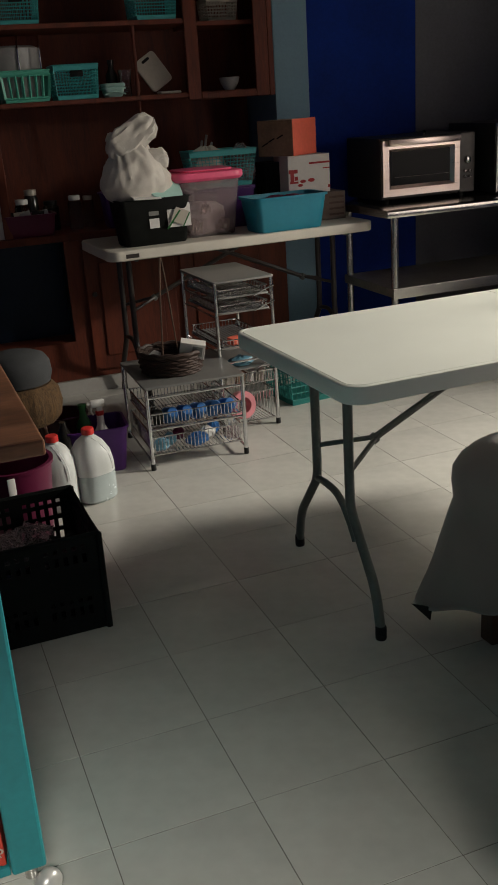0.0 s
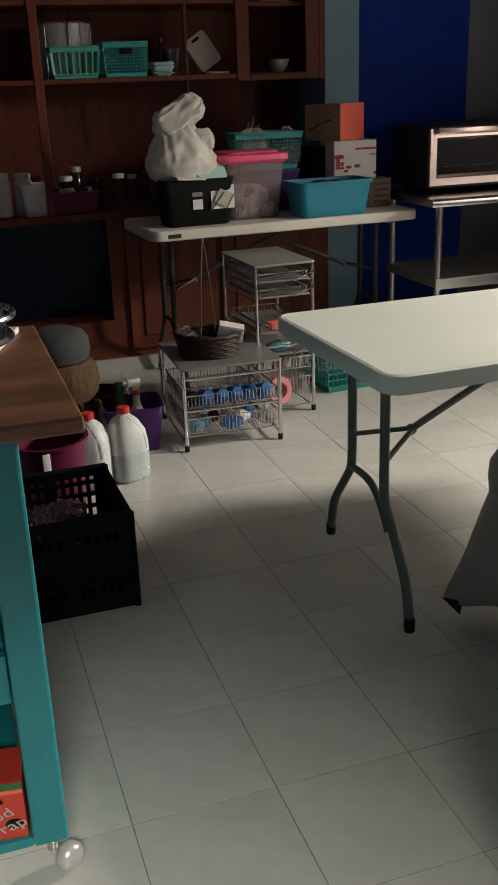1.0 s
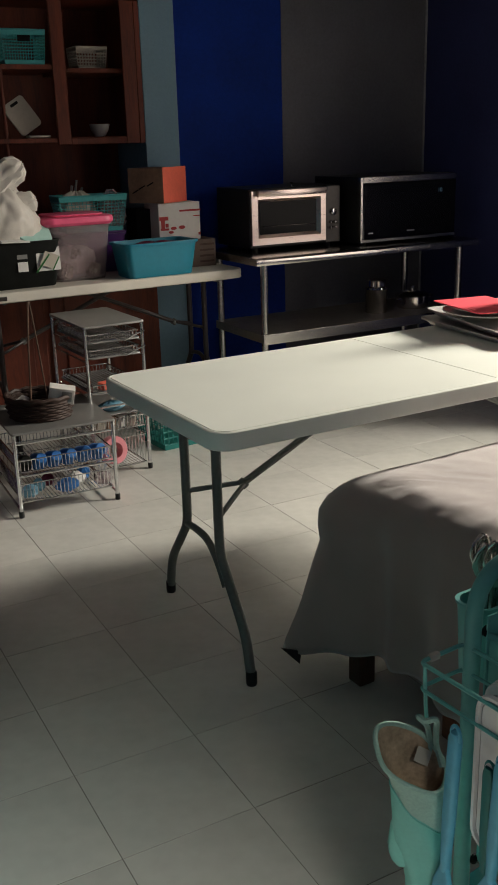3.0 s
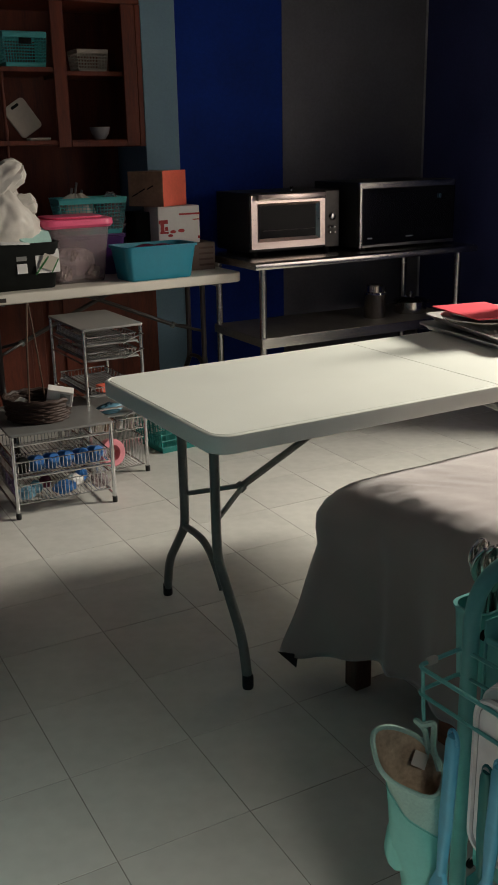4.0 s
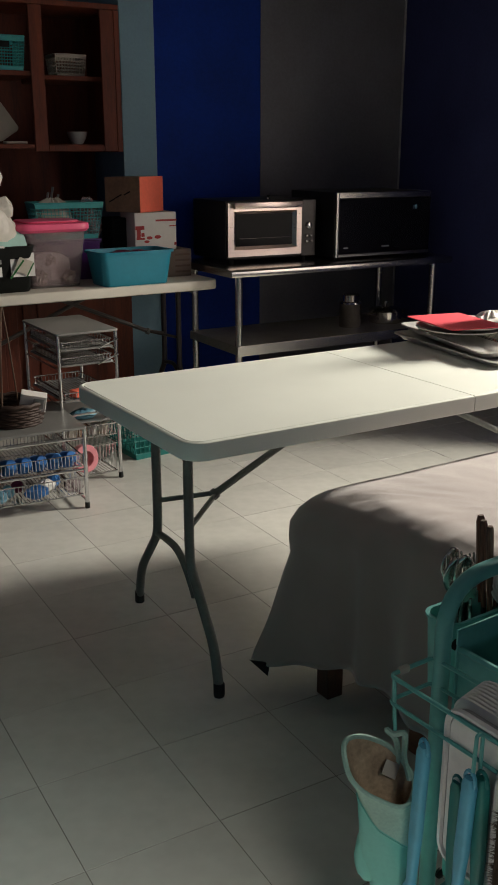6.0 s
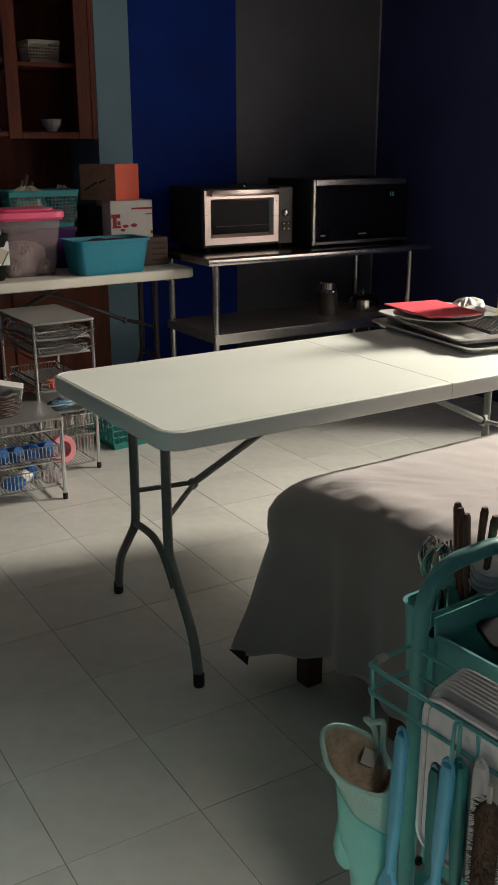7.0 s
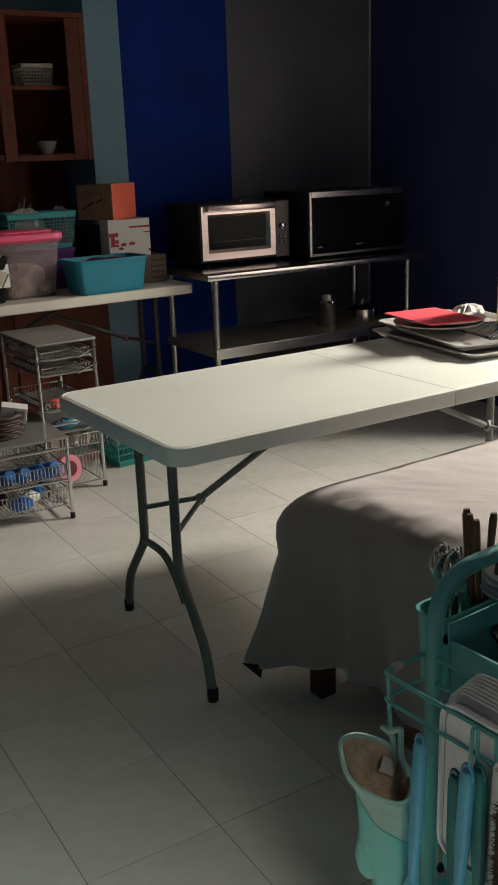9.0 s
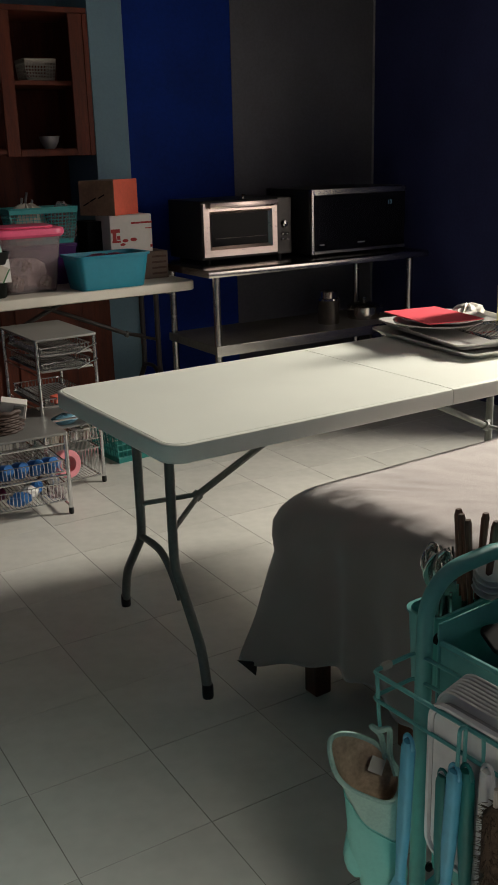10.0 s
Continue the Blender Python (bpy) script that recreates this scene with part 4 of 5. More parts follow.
plain("paper_scrap", box(bm_new(), -0.03, 0.03, -0.02, 0.02, 0, 0.012, 0.004), M_PAPER, "white paper scrap in the wicker basket", "paper", RA @ pose(0.08, 0.17, 0.412, 10, -20, 30))

RB = pose(1.715, 4.03, 0, 0, 0, 2)
rb = rack(RB, 0.255, 0.40, 0.655, M_ENAMEL, "tall chrome wire rack with sliding grey trays")
for z, out in ((0.585, 0.03), (0.52, 0.03), (0.37, 0.06), (0.27, 0.02)):
    tray = part("tray", rslab(bm_new(), 0.235, 0.40, z, z + 0.006, 0.02, 0.002, 0.127, 0.20 - out * 0.3), M_ENAMEL, rb)
    part("tray_loop", tube(bm_new(), bend([(0.16, -out, z + 0.004), (0.20, -out - 0.02, z + 0.028), (0.262, -out * 0.3, z + 0.032)], 0.02), 0.0032, 5), M_CHROME, tray)
    part("runner", tube(bm_new(), [(0.0, 0.0, z - 0.012), (0.0, 0.40, z - 0.012)], 0.004, 5), M_CHROME, rb)
    part("runner", tube(bm_new(), [(0.255, 0.0, z - 0.012), (0.255, 0.40, z - 0.012)], 0.004, 5), M_CHROME, rb)
for z in (0.591, 0.526, 0.376):
    part("wire_tray", wire_basket(0.232, 0.385, z, 0.030, 13), M_CHROME, rb, m=pose(0.011, 0.0, 0))
for z, h in ((0.20, 0.05), (0.03, 0.13)):
    part("drawer", wire_basket(0.245, 0.38, z, h, 15), M_CHROME, rb, m=pose(0.005, 0.0, 0))
part("runner", tube(bm_new(), [(0, 0, 0.31), (0.255, 0, 0.31)], 0.005, 6), M_CHROME, rb)
plain("clip_box", rslab(bm_new(), 0.09, 0.05, 0, 0.03, 0.008, 0.003), M_ORANGE, "orange plastic clip box on the rack tray", "box", RB @ pose(0.11, 0.05, 0.377, 0, 0, 12))
plain("packet", crumple([(0.04, 0), (0.055, 0.015), (0.04, 0.03), (0.01, 0.04)], 20, 0.014, 30, 1.0, 0.8), M_LTBLUE, "pale blue packet on the rack tray", "packet", RB @ pose(0.12, 0.06, 0.277))
for k in range(4):
    plain("tea_packet", box(bm_new(), -0.022, 0.022, -0.012, 0.012, 0, 0.05, 0.004), (M_CREAM, M_KRAFT, M_ALU, M_CREAM)[k], "small cream and tan packet in the wire drawer", "packet", RB @ pose(0.05 + 0.05 * k, 0.04, 0.204, 10, (-1) ** k * 12, 20 * k), "packets in the drawer")
tape = plain("tape_roll", lathe(bm_new(), [(0.034, -0.022), (0.056, -0.022), (0.06, -0.018), (0.06, 0.018), (0.056, 0.022), (0.034, 0.022), (0.034, -0.022)], seg=28, cap0=False, cap1=False), M_ROSE, "rose pink roll standing in the wire drawer", "roll", RB @ pose(0.075, -0.03, 0.125, 80, 0, 12))

teal_crate = lattice("plastic_crate", pose(2.27, 4.36, 0, 0, 0, 6), 0.32, 0.24, 0.36, 0.27, 0.215, M_DARKAQUA, "dark teal plastic crate on the floor by the rack", "crate", 14, 5, 0.006)


# ---- jugs, bins and crate on the floor ----
def jug(m, label, liquid, level):
    t = thing("plastic_jug", m, label, "jug", "plastic jugs")
    prof = [(0.128, 0.128, 0.0), (0.148, 0.148, 0.012), (0.15, 0.15, 0.14), (0.135, 0.135, 0.185), (0.09, 0.09, 0.225), (0.05, 0.05, 0.243), (0.04, 0.04, 0.246), (0.04, 0.04, 0.26)]
    part("jug_body", loft(bm_new(), [[(x, y, z) for x, y in outline(w, d, min(w, d) * 0.36, 5)] for w, d, z in prof]), M_JUG, t)
    part("handle", tube(bm_new(), bend([(0.0, -0.02, 0.236), (0.022, -0.042, 0.212), (0.042, -0.058, 0.17), (0.046, -0.060, 0.12)], 0.03), 0.0115, 8), M_JUG, t)
    part("cap", lathe(bm_new(), [(0.0225, 0.252), (0.0235, 0.254), (0.0235, 0.272), (0.021, 0.275)], seg=18), M_REDCAP, t, "red screw cap")
    if liquid:
        part("liquid", loft(bm_new(), [[(x, y, z) for x, y in outline(w + 0.0012, w + 0.0012, w * 0.36, 5)] for w, z in ((0.129, 0.001), (0.148, 0.012), (0.15, level))]), liquid, t)
    return t


jug(pose(1.048, 3.615, 0, 0, 0, 20), "milky plastic water jug with red cap, half full", M_WATER, 0.11)
jug(pose(0.915, 3.60, 0, 0, 0, -15), "milky plastic water jug with red cap, empty", None, 0)
pb = thing("storage_bin", pose(1.135, 3.93, 0, 0, 0, -6), "purple plastic bin with cleaning bottles", "bin")
part("bin_body", tub(bm_new(), 0.20, 0.18, 0.235, 0.21, 0.185, 0.025, lip=0.007), M_PURPLE, pb)
sp = thing("spray_bottle", pose(1.155, 3.90, 0.012), "spray bottle with white trigger and red label", "bottle")
part("bottle_body", lathe(bm_new(), [(0.034, 0), (0.036, 0.01), (0.036, 0.13), (0.016, 0.17), (0.014, 0.21)], seg=16), M_PAPER, sp)
part("label_band", lathe(bm_new(), [(0.0145, 0.212), (0.0165, 0.213), (0.0165, 0.228), (0.0145, 0.229)], seg=14), M_REDCAP, sp)
part("trigger_head", box(box(bm_new(), -0.035, 0.022, -0.011, 0.011, 0.245, 0.275, 0.006), -0.012, 0.012, -0.009, 0.009, 0.228, 0.25, 0.003), M_PAPER, sp)
part("trigger", tube(bm_new(), bend([(-0.028, 0, 0.25), (-0.036, 0, 0.235), (-0.026, 0, 0.215)], 0.01), 0.004, 6), M_PAPER, sp)
part("nozzle", lathe(bm_new(), [(0.009, 0), (0.008, 0.012)], seg=10), M_PAPER, sp, m=pose(-0.034, 0, 0.262, 0, -90))
plain("bottle", lathe(bm_new(), [(0.03, 0), (0.032, 0.01), (0.032, 0.16), (0.014, 0.2), (0.014, 0.225), (0.017, 0.226), (0.017, 0.245)], seg=16), M_GREENBOTTLE, "green cleaning bottle in the purple bin", "bottle", pose(1.10, 3.97, 0.012))
plain("bottle", lathe(bm_new(), [(0.032, 0), (0.034, 0.01), (0.034, 0.17), (0.014, 0.21), (0.014, 0.23)], seg=16), M_DARKGLASS, "dark brown bottle beside the purple bin", "bottle", pose(1.00, 3.87, 0))
plain("bucket", lathe(bm_new(), [(0.075, 0), (0.078, 0.006), (0.098, 0.20), (0.103, 0.20), (0.103, 0.207), (0.092, 0.207), (0.07, 0.01)], seg=30), M_MAROON, "dark maroon plastic bucket behind the purple bin", "bucket", pose(1.035, 4.06, 0))
pail = thing("bucket", pose(0.735, 3.31, 0, 0, 0, 10), "magenta plastic bucket with pale handle strip", "bucket")
part("bucket_body", lathe(bm_new(), [(0.10, 0), (0.104, 0.006), (0.13, 0.30), (0.137, 0.30), (0.137, 0.31), (0.124, 0.31), (0.095, 0.01)], seg=32), M_MAGENTA, pail)
part("handle_strip", box(bm_new(), -0.055, -0.03, -0.137, -0.131, 0.16, 0.30, 0.002), M_PAPER, pail)


def slatted_crate(m, w, d, h):
    """A stackable black crate with pierced walls."""
    t = thing("plastic_crate", m, "black slatted plastic produce crate with bags inside", "crate")
    part("crate_floor", box(bm_new(), 0.006, w - 0.006, 0.006, d - 0.006, 0, 0.008), M_BLACK, t, smooth=False)
    for k in range(4):
        L = w if k < 2 else d - 0.0185
        n, rows = int(L / 0.0125), 22
        solid = lambda i, j: (j < 4 or j > 19 or i < 3 or i >= n - 3 or abs(i - n // 3) < 2 or abs(i - 2 * n // 3) < 2 or i % 2 == 0 or j % 3 == 0 or (k in (0, 3) and 7 < j < 15))
        bm = bm_new()
        vs = [[bm.verts.new((L * i / n, 0, h * j / rows)) for i in range(n + 1)] for j in range(rows + 1)]
        for j in range(rows):
            for i in range(n):
                if solid(i, j):
                    bm.faces.new((vs[j][i], vs[j][i + 1], vs[j + 1][i + 1], vs[j + 1][i]))
        bmesh.ops.delete(bm, geom=[v for v in bm.verts if not v.link_faces], context="VERTS")
        bmesh.ops.solidify(bm, geom=bm.faces[:], thickness=0.006)
        place = (pose(0, 0.001, 0), pose(0, d - 0.007, 0), pose(0.007, 0.0095, 0, 0, 0, 90), pose(w - 0.001, 0.0095, 0, 0, 0, 90))[k]
        part("crate_wall", bm, M_BLACK, t, smooth=False, m=place)
    part("crate_rim", tube(bm_new(), [(0, 0, h), (w, 0, h), (w, d, h), (0, d, h)], 0.007, 6, True), M_BLACK, t)
    for x in (0.0, w):
        for y in (0.0, d):
            part("corner_post", tube(bm_new(), [(x, y, 0), (x, y, h)], 0.009, 8), M_BLACK, t)
    return t


CR = pose(0.36, 2.675, 0, 0, 0, 0.5)
slatted_crate(CR, 0.52, 0.365, 0.288)
for x, y, m_, s in ((0.27, 0.2, M_CLEAR, 1.0), (0.36, 0.23, M_CLEAR, 2.0), (0.18, 0.16, M_CLEAR, 3.0), (0.43, 0.14, M_DARKGLASS, 4.0), (0.33, 0.1, M_DARKGLASS, 5.0)):
    plain("plastic_bag", crumple([(0.05, 0), (0.075, 0.05), (0.08, 0.14), (0.06, 0.20), (0.02, 0.235 if m_ != M_DARKGLASS else 0.19)], 32, 0.03, 18, s * 4), m_, "crumpled clear plastic bag in the crate" if m_ != M_DARKGLASS else "dark plastic bag in the crate", "bag", CR @ pose(x, y, 0.009), "bags in the crate")

# ---- stool ----
st = thing("stool", pose(0.87, 3.98, 0), "round stool with grey cushion and tan fringed skirt", "stool")
part("cushion", lathe(bm_new(), [(0.10, 0.375), (0.124, 0.385), (0.134, 0.42), (0.130, 0.46), (0.112, 0.487), (0.075, 0.502), (0.02, 0.506)], seg=28), M_GREYFABRIC, st)
bm = bm_new()
rings = [[(r * (1 + 0.012 * math.sin(k * 2.6) + 0.012 * math.sin(k * 7.3)) * math.cos(2 * math.pi * k / 72), r * (1 + 0.012 * math.sin(k * 2.6) + 0.012 * math.sin(k * 7.3)) * math.sin(2 * math.pi * k / 72), z) for k in range(72)] for r, z in ((0.125, 0.378), (0.15, 0.350), (0.158, 0.30), (0.15, 0.25), (0.13, 0.225))]
part("fringe", loft(bm, rings), M_TAN, st)
for a in (45, 135, 225, 315):
    part("leg", tube(bm_new(), [(0.08 * math.cos(radians(a)), 0.08 * math.sin(radians(a)), 0.26), (0.12 * math.cos(radians(a)), 0.12 * math.sin(radians(a)), 0.0)], 0.014, 8, r_end=0.011), M_LEGWOOD, st)


# ---- cloth-covered table ----
ct = thing("covered_table", pose(2.277, 1.580, 0, 0, 0, 3), "table draped in a taupe cloth that hangs near the floor", "table")
W, D, H = 0.98, 1.214, 0.584
for x in (-W / 2 + 0.018, W / 2 - 0.018):
    for y in (-D / 2 + 0.035, D / 2 - 0.018):
        part("leg", box(bm_new(), x - 0.025, x + 0.025, y - 0.025, y + 0.025, 0, H - 0.066, 0.004), M_LEGWOOD, ct, smooth=False)
part("tabletop", rslab(bm_new(), W - 0.05, D - 0.05, H - 0.065, H - 0.036, 0.02, 0.003), M_LEGWOOD, ct)
part("low_rail", box(bm_new(), -W / 2 + 0.004, -W / 2 + 0.024, -D / 2 + 0.07, 0.27, 0.02, 0.17, 0.003), M_REDWOOD, ct, "reddish brown wooden rail", smooth=False)
base = outline(W, D, 0.05, 10)
fine = []
for (xa, ya), (xb, yb) in zip(base, base[1:] + base[:1]):
    n = max(1, int(math.hypot(xb - xa, yb - ya) / 0.012))
    fine += [(xa + (xb - xa) * i / n, ya + (yb - ya) * i / n) for i in range(n)]
L = len(fine)
norms = []
for i in range(L):
    (xa, ya), (xb, yb) = fine[i - 3], fine[(i + 3) % L]
    v = Vector((yb - ya, xa - xb)).normalized()
    norms.append(v)
corner = [max(0.0, min(1.0, 1 - min(math.hypot(abs(x) - W / 2, abs(y) - D / 2), 0.34) / 0.34)) for x, y in fine]
kink = [max(0.0, 1 - abs((abs(x) - W / 2) - (abs(y) - D / 2)) / 0.20) for x, y in fine]
FOLD = next(i for i, (x, y) in enumerate(fine) if x < -W / 2 + 0.001 and y < D / 2 - 0.17) * 0.012
rings = []
for f in (0.02, 0.15, 0.25, 0.35, 0.45, 0.55, 0.62, 0.69, 0.75, 0.81, 0.86, 0.90, 0.94, 0.97):
    rings.append([(x * f, y * f, H + 0.0015 - 0.016 * (max(0, f - 0.6) / 0.37) ** 6 + 0.004 * (1 - f ** 3) * noise.noise(Vector((x * f * 7, y * f * 7, 0))) + 0.005 * (0.5 - abs(noise.noise(Vector((x * f * 16, y * f * 7, 3))))) + 0.006 * max(0, f - 0.5) * noise.noise(Vector((x * f * 10, y * f * 28, 8))) + 0.009 * max(0, f - 0.66) * noise.noise(Vector((x * f * 4, y * f * 70, 12)))) for x, y in fine])
for d in [0.0, 0.006, 0.016, 0.03, 0.05, 0.075, 0.11, 0.15, 0.20, 0.25, 0.30, 0.34, 0.38, 0.41, 0.43]:
    ring = []
    for i, (x, y) in enumerate(fine):
        c = corner[i]
        s = i * 0.012
        g = d / 0.43
        off = 0.064 * (1 - math.exp(-d / 0.024)) * (0.55 + 0.45 * c) + 0.03 * math.sin(min(d, 0.14) / 0.14 * math.pi) * c + 0.015 * g * c ** 2
        off += g * (0.022 * math.sin(s * 17 + 1.3 * math.sin(s * 5)) + 0.010 * math.sin(s * 41)) * (1 - c)
        off += 0.006 * noise.noise(Vector((s * 6, d * 9, 1.0))) - 0.026 * g ** 0.7 * math.exp(-((s - FOLD) / 0.035) ** 2) + 0.014 * g * math.exp(-((s - FOLD - 0.075) / 0.04) ** 2)
        drop = d * (0.98 + 0.17 * kink[i] ** 2 + 0.012 * math.sin(s * 70) + 0.035 * math.sin(s * 9))
        tip = 0.092 * g ** 1.15 * kink[i] ** 1.7
        ring.append((x + norms[i].x * off + math.copysign(tip, x), y + norms[i].y * off + math.copysign(tip, y), H - 0.0175 - drop))
    rings.append(ring)
cl = part("tablecloth", loft(bm_new(), rings, True, False), M_CLOTH, ct, "taupe woven cloth with soft folds")
# Black triangle in place of the deep shade behind the cloth's tip.
tipx = ((-0.674, 0.656, 0.126), (-0.615, 0.653, 0.101), (-0.621, 0.653, 0.065))
part("hem_shade", loft(bm_new(), [[(x, y + o, z) for x, y, z in tipx] for o in (0.006, 0.012)]), M_RUBBER, ct, "black triangle standing for the shade under the cloth's corner", smooth=False)
sol = cl.modifiers.new("thickness", "SOLIDIFY")
sol.thickness, sol.offset = 0.002, -1

# ---- things on the white table ----
TZ = 0.7405


def sheet_pan(m, w, d, label):
    return plain("baking_tray", tub(bm_new(), w - 0.03, d - 0.03, w, d, 0.022, 0.03, wall=0.0015, lip=0.005, n=6), M_ALU, label, "tray", m, "baking trays")


sheet_pan(pose(2.765, 2.66, TZ, 0, 0, -5.5), 0.42, 0.56, "dull aluminium baking tray at the bottom of a stack")
sheet_pan(pose(2.785, 2.68, TZ + 0.022, 0.8, 0, -10), 0.42, 0.52, "dull aluminium baking tray in a stack")
plain("wire_cooling_rack", wire_basket(0.34, 0.24, 0, 0.006, 22), M_CHROME, "chrome wire cooling rack on the trays", "rack", pose(2.64, 2.44, TZ + 0.048, 0, 0, -10))
plain("plate", lathe(bm_new(), [(0.08, 0), (0.10, 0.004), (0.15, 0.014), (0.152, 0.018), (0.10, 0.009), (0.02, 0.006)], seg=40), M_PAPER, "white china plate on the stacked trays", "plate", pose(2.70, 2.74, TZ + 0.048))
plain("plate", lathe(bm_new(), [(0.08, 0), (0.10, 0.004), (0.14, 0.014), (0.142, 0.018), (0.10, 0.009), (0.02, 0.006)], seg=40), M_PAPER, "white china plate under the folder", "plate", pose(2.71, 2.73, TZ + 0.062))
plain("folder", rslab(bm_new(), 0.21, 0.29, 0, 0.004, 0.006, 0.001), M_FOLDER, "coral pink card folder lying on plates", "folder", pose(2.67, 2.735, TZ + 0.082, 0, 0, -9))
plain("paper_towel", crumple([(0.04, 0), (0.055, 0.012), (0.05, 0.03), (0.028, 0.044), (0.01, 0.048)], 40, 0.02, 20, 2.0, 0.7, (0, 0), 0.4), M_PAPER, "crumpled white paper towel on the trays", "towel", pose(2.87, 2.78, TZ + 0.047))
oil = thing("oil_jug", pose(2.965, 2.62, TZ + 0.026), "translucent jug half full of yellow oil", "jug")
part("jug_body", lathe(bm_new(), [(0.07, 0), (0.078, 0.008), (0.08, 0.17), (0.07, 0.21), (0.035, 0.275), (0.02, 0.29), (0.02, 0.32)], seg=28), M_JUG, oil)
part("liquid", lathe(bm_new(), [(0.070, 0.001), (0.0787, 0.008), (0.0807, 0.14)], seg=28), M_YELLOW, oil)

# ---- kitchen island ----
isl = thing("kitchen_island", pose(0, 0, 0), "teal painted island cart with a dark walnut top on castors", "island")
part("island_top", box(bm_new(), -0.45, 0.655, 1.722, 2.36, 0.873, 0.90, 0.004), M_BOARD, isl, smooth=False)
for x in (-0.30, 0.495):
    for y in (1.765, 2.24):
        leg = part("leg", box(bm_new(), x, x + 0.062, y, y + 0.062, 0.085, 0.8715, 0.006), M_TEALPAINT, isl, smooth=False)
        part("castor", lathe(bm_new(), [(0.006, -0.020), (0.017, -0.018), (0.0245, -0.012), (0.0275, -0.004), (0.0275, 0.004), (0.0245, 0.012), (0.017, 0.018), (0.006, 0.020)], seg=24), M_ALU, leg, "pale metal ball castor", m=pose(x + 0.060, y + 0.022, 0.0280, 90, 0, 35))
        part("castor_stem", tube(bm_new(), [(x + 0.034, y + 0.03, 0.05), (x + 0.034, y + 0.03, 0.086)], 0.012, 10), M_TIN, leg)
part("drawer_front", box(bm_new(), -0.236, 0.493, 1.79, 1.81, 0.38, 0.475, 0.003), M_TEALPAINT, isl, smooth=False)
part("side_rail", box(bm_new(), 0.515, 0.545, 1.829, 2.238, 0.78, 0.8715, 0.003), M_TEALPAINT, isl, smooth=False)
part("front_rail", box(bm_new(), -0.236, 0.493, 1.79, 1.81, 0.80, 0.8715, 0.003), M_TEALPAINT, isl, smooth=False)
part("mid_shelf", box(bm_new(), -0.236, 0.493, 1.811, 2.28, 0.476, 0.492, 0.003), M_TEALPAINT, isl, smooth=False)
part("low_shelf", box(bm_new(), -0.236, 0.494, 1.77, 2.28, 0.085, 0.105, 0.003), M_TEALPAINT, isl, smooth=False)
part("side_panel", box(bm_new(), 0.5, 0.512, 1.829, 2.238, 0.106, 0.779), M_TEALPAINT, isl, smooth=False)
part("back_panel", box(bm_new(), -0.236, 0.494, 2.282, 2.294, 0.086, 0.8715), M_TEALPAINT, isl, smooth=False)
wrap = carton("food_wrap_box", pose(0.425, 1.835, 0.1055, 0, 0, -8) @ Matrix.Diagonal((0.95, 1, 0.66, 1)), 0.15, 0.10, 0.185, M_CARTONRED, "red carton of food wrap on the island shelf")
part("print_band", box(bm_new(), -0.07, 0.074, -0.0513, -0.0503, 0.105, 0.13, m=pose(0, 0, 0, 0, -18)), M_BLACK, wrap, "dark band with unreadable white print", smooth=False)
part("print_bar", box(bm_new(), -0.02, 0.06, -0.0523, -0.0515, 0.112, 0.123, m=pose(0, 0, 0, 0, -18)), M_PAPER, wrap, smooth=False)
part("print_shape", box(bm_new(), -0.074, 0.0, -0.0513, -0.0503, 0.004, 0.035, m=pose(0, 0, 0, 0, -24)), M_YELLOW, wrap, "yellow printed corner", smooth=False)
part("print_shape", lathe(bm_new(), [(0.03, 0), (0.03, 0.001)], seg=16), M_GREENBOTTLE, wrap, "green printed leaf shape", m=pose(-0.05, -0.0503, 0.14, 90))
part("print_band", box(bm_new(), -0.0745, 0.0745, -0.0513, -0.0503, 0.163, 0.1845), M_GREENBOTTLE, wrap, "green printed top edge", smooth=False)
part("print_band", box(bm_new(), -0.0745, 0.0745, -0.0513, -0.0503, 0.150, 0.162), M_ORANGE, wrap, "orange printed stripe", smooth=False)
part("print_shape", lathe(bm_new(), [(0.017, 0), (0.017, 0.001)], seg=14), M_BLACK, wrap, "dark round print", m=pose(0.052, -0.0503, 0.05, 90))
wt = bpy.data.curves.new("print_word", "FONT")
wt.body, wt.size, wt.extrude, wt.align_x = "food\nwrap", 0.042, 0.0004, "CENTER"
wt.materials.append(M_CREAM)
wo = new("print_word", wt)
wo.parent, wo.matrix_local = wrap, pose(0.022, -0.0513, 0.066, 90, -26, 0)
mixer = thing("cake_stand", pose(0.488, 2.05, 0.90), "chrome framed glass cake dome on a black foot", "cake stand")
part("foot", lathe(bm_new(), [(0.06, 0), (0.062, 0.006), (0.03, 0.02), (0.02, 0.05)], seg=24), M_BLACK, mixer)
part("plate", lathe(bm_new(), [(0.02, 0.05), (0.10, 0.055), (0.105, 0.06), (0.10, 0.066)], seg=32), M_CHROME, mixer)
part("hoop", tube(bm_new(), arc((0, 0, 0.066), 0.095, 0, 180, 24, (0.94, 0.34, 0), (0, 0, 1.3)), 0.004, 8), M_CHROME, mixer)
part("hoop", tube(bm_new(), [(0.105 * math.cos(2 * math.pi * k / 32), 0.105 * math.sin(2 * math.pi * k / 32), 0.10) for k in range(32)], 0.006, 8, True), M_CHROME, mixer)
part("dome", lathe(bm_new(), [(0.088, 0.067), (0.086, 0.10), (0.072, 0.14), (0.045, 0.165), (0.012, 0.172)], seg=32), M_GLASS, mixer)
plain("magazine", rslab(bm_new(), 0.12, 0.16, 0, 0.012, 0.003, 0.001), M_WHITECARD, "thin white booklets lying on the island", "booklet", pose(0.535, 2.25, 0.9005, 0, 0, -20))
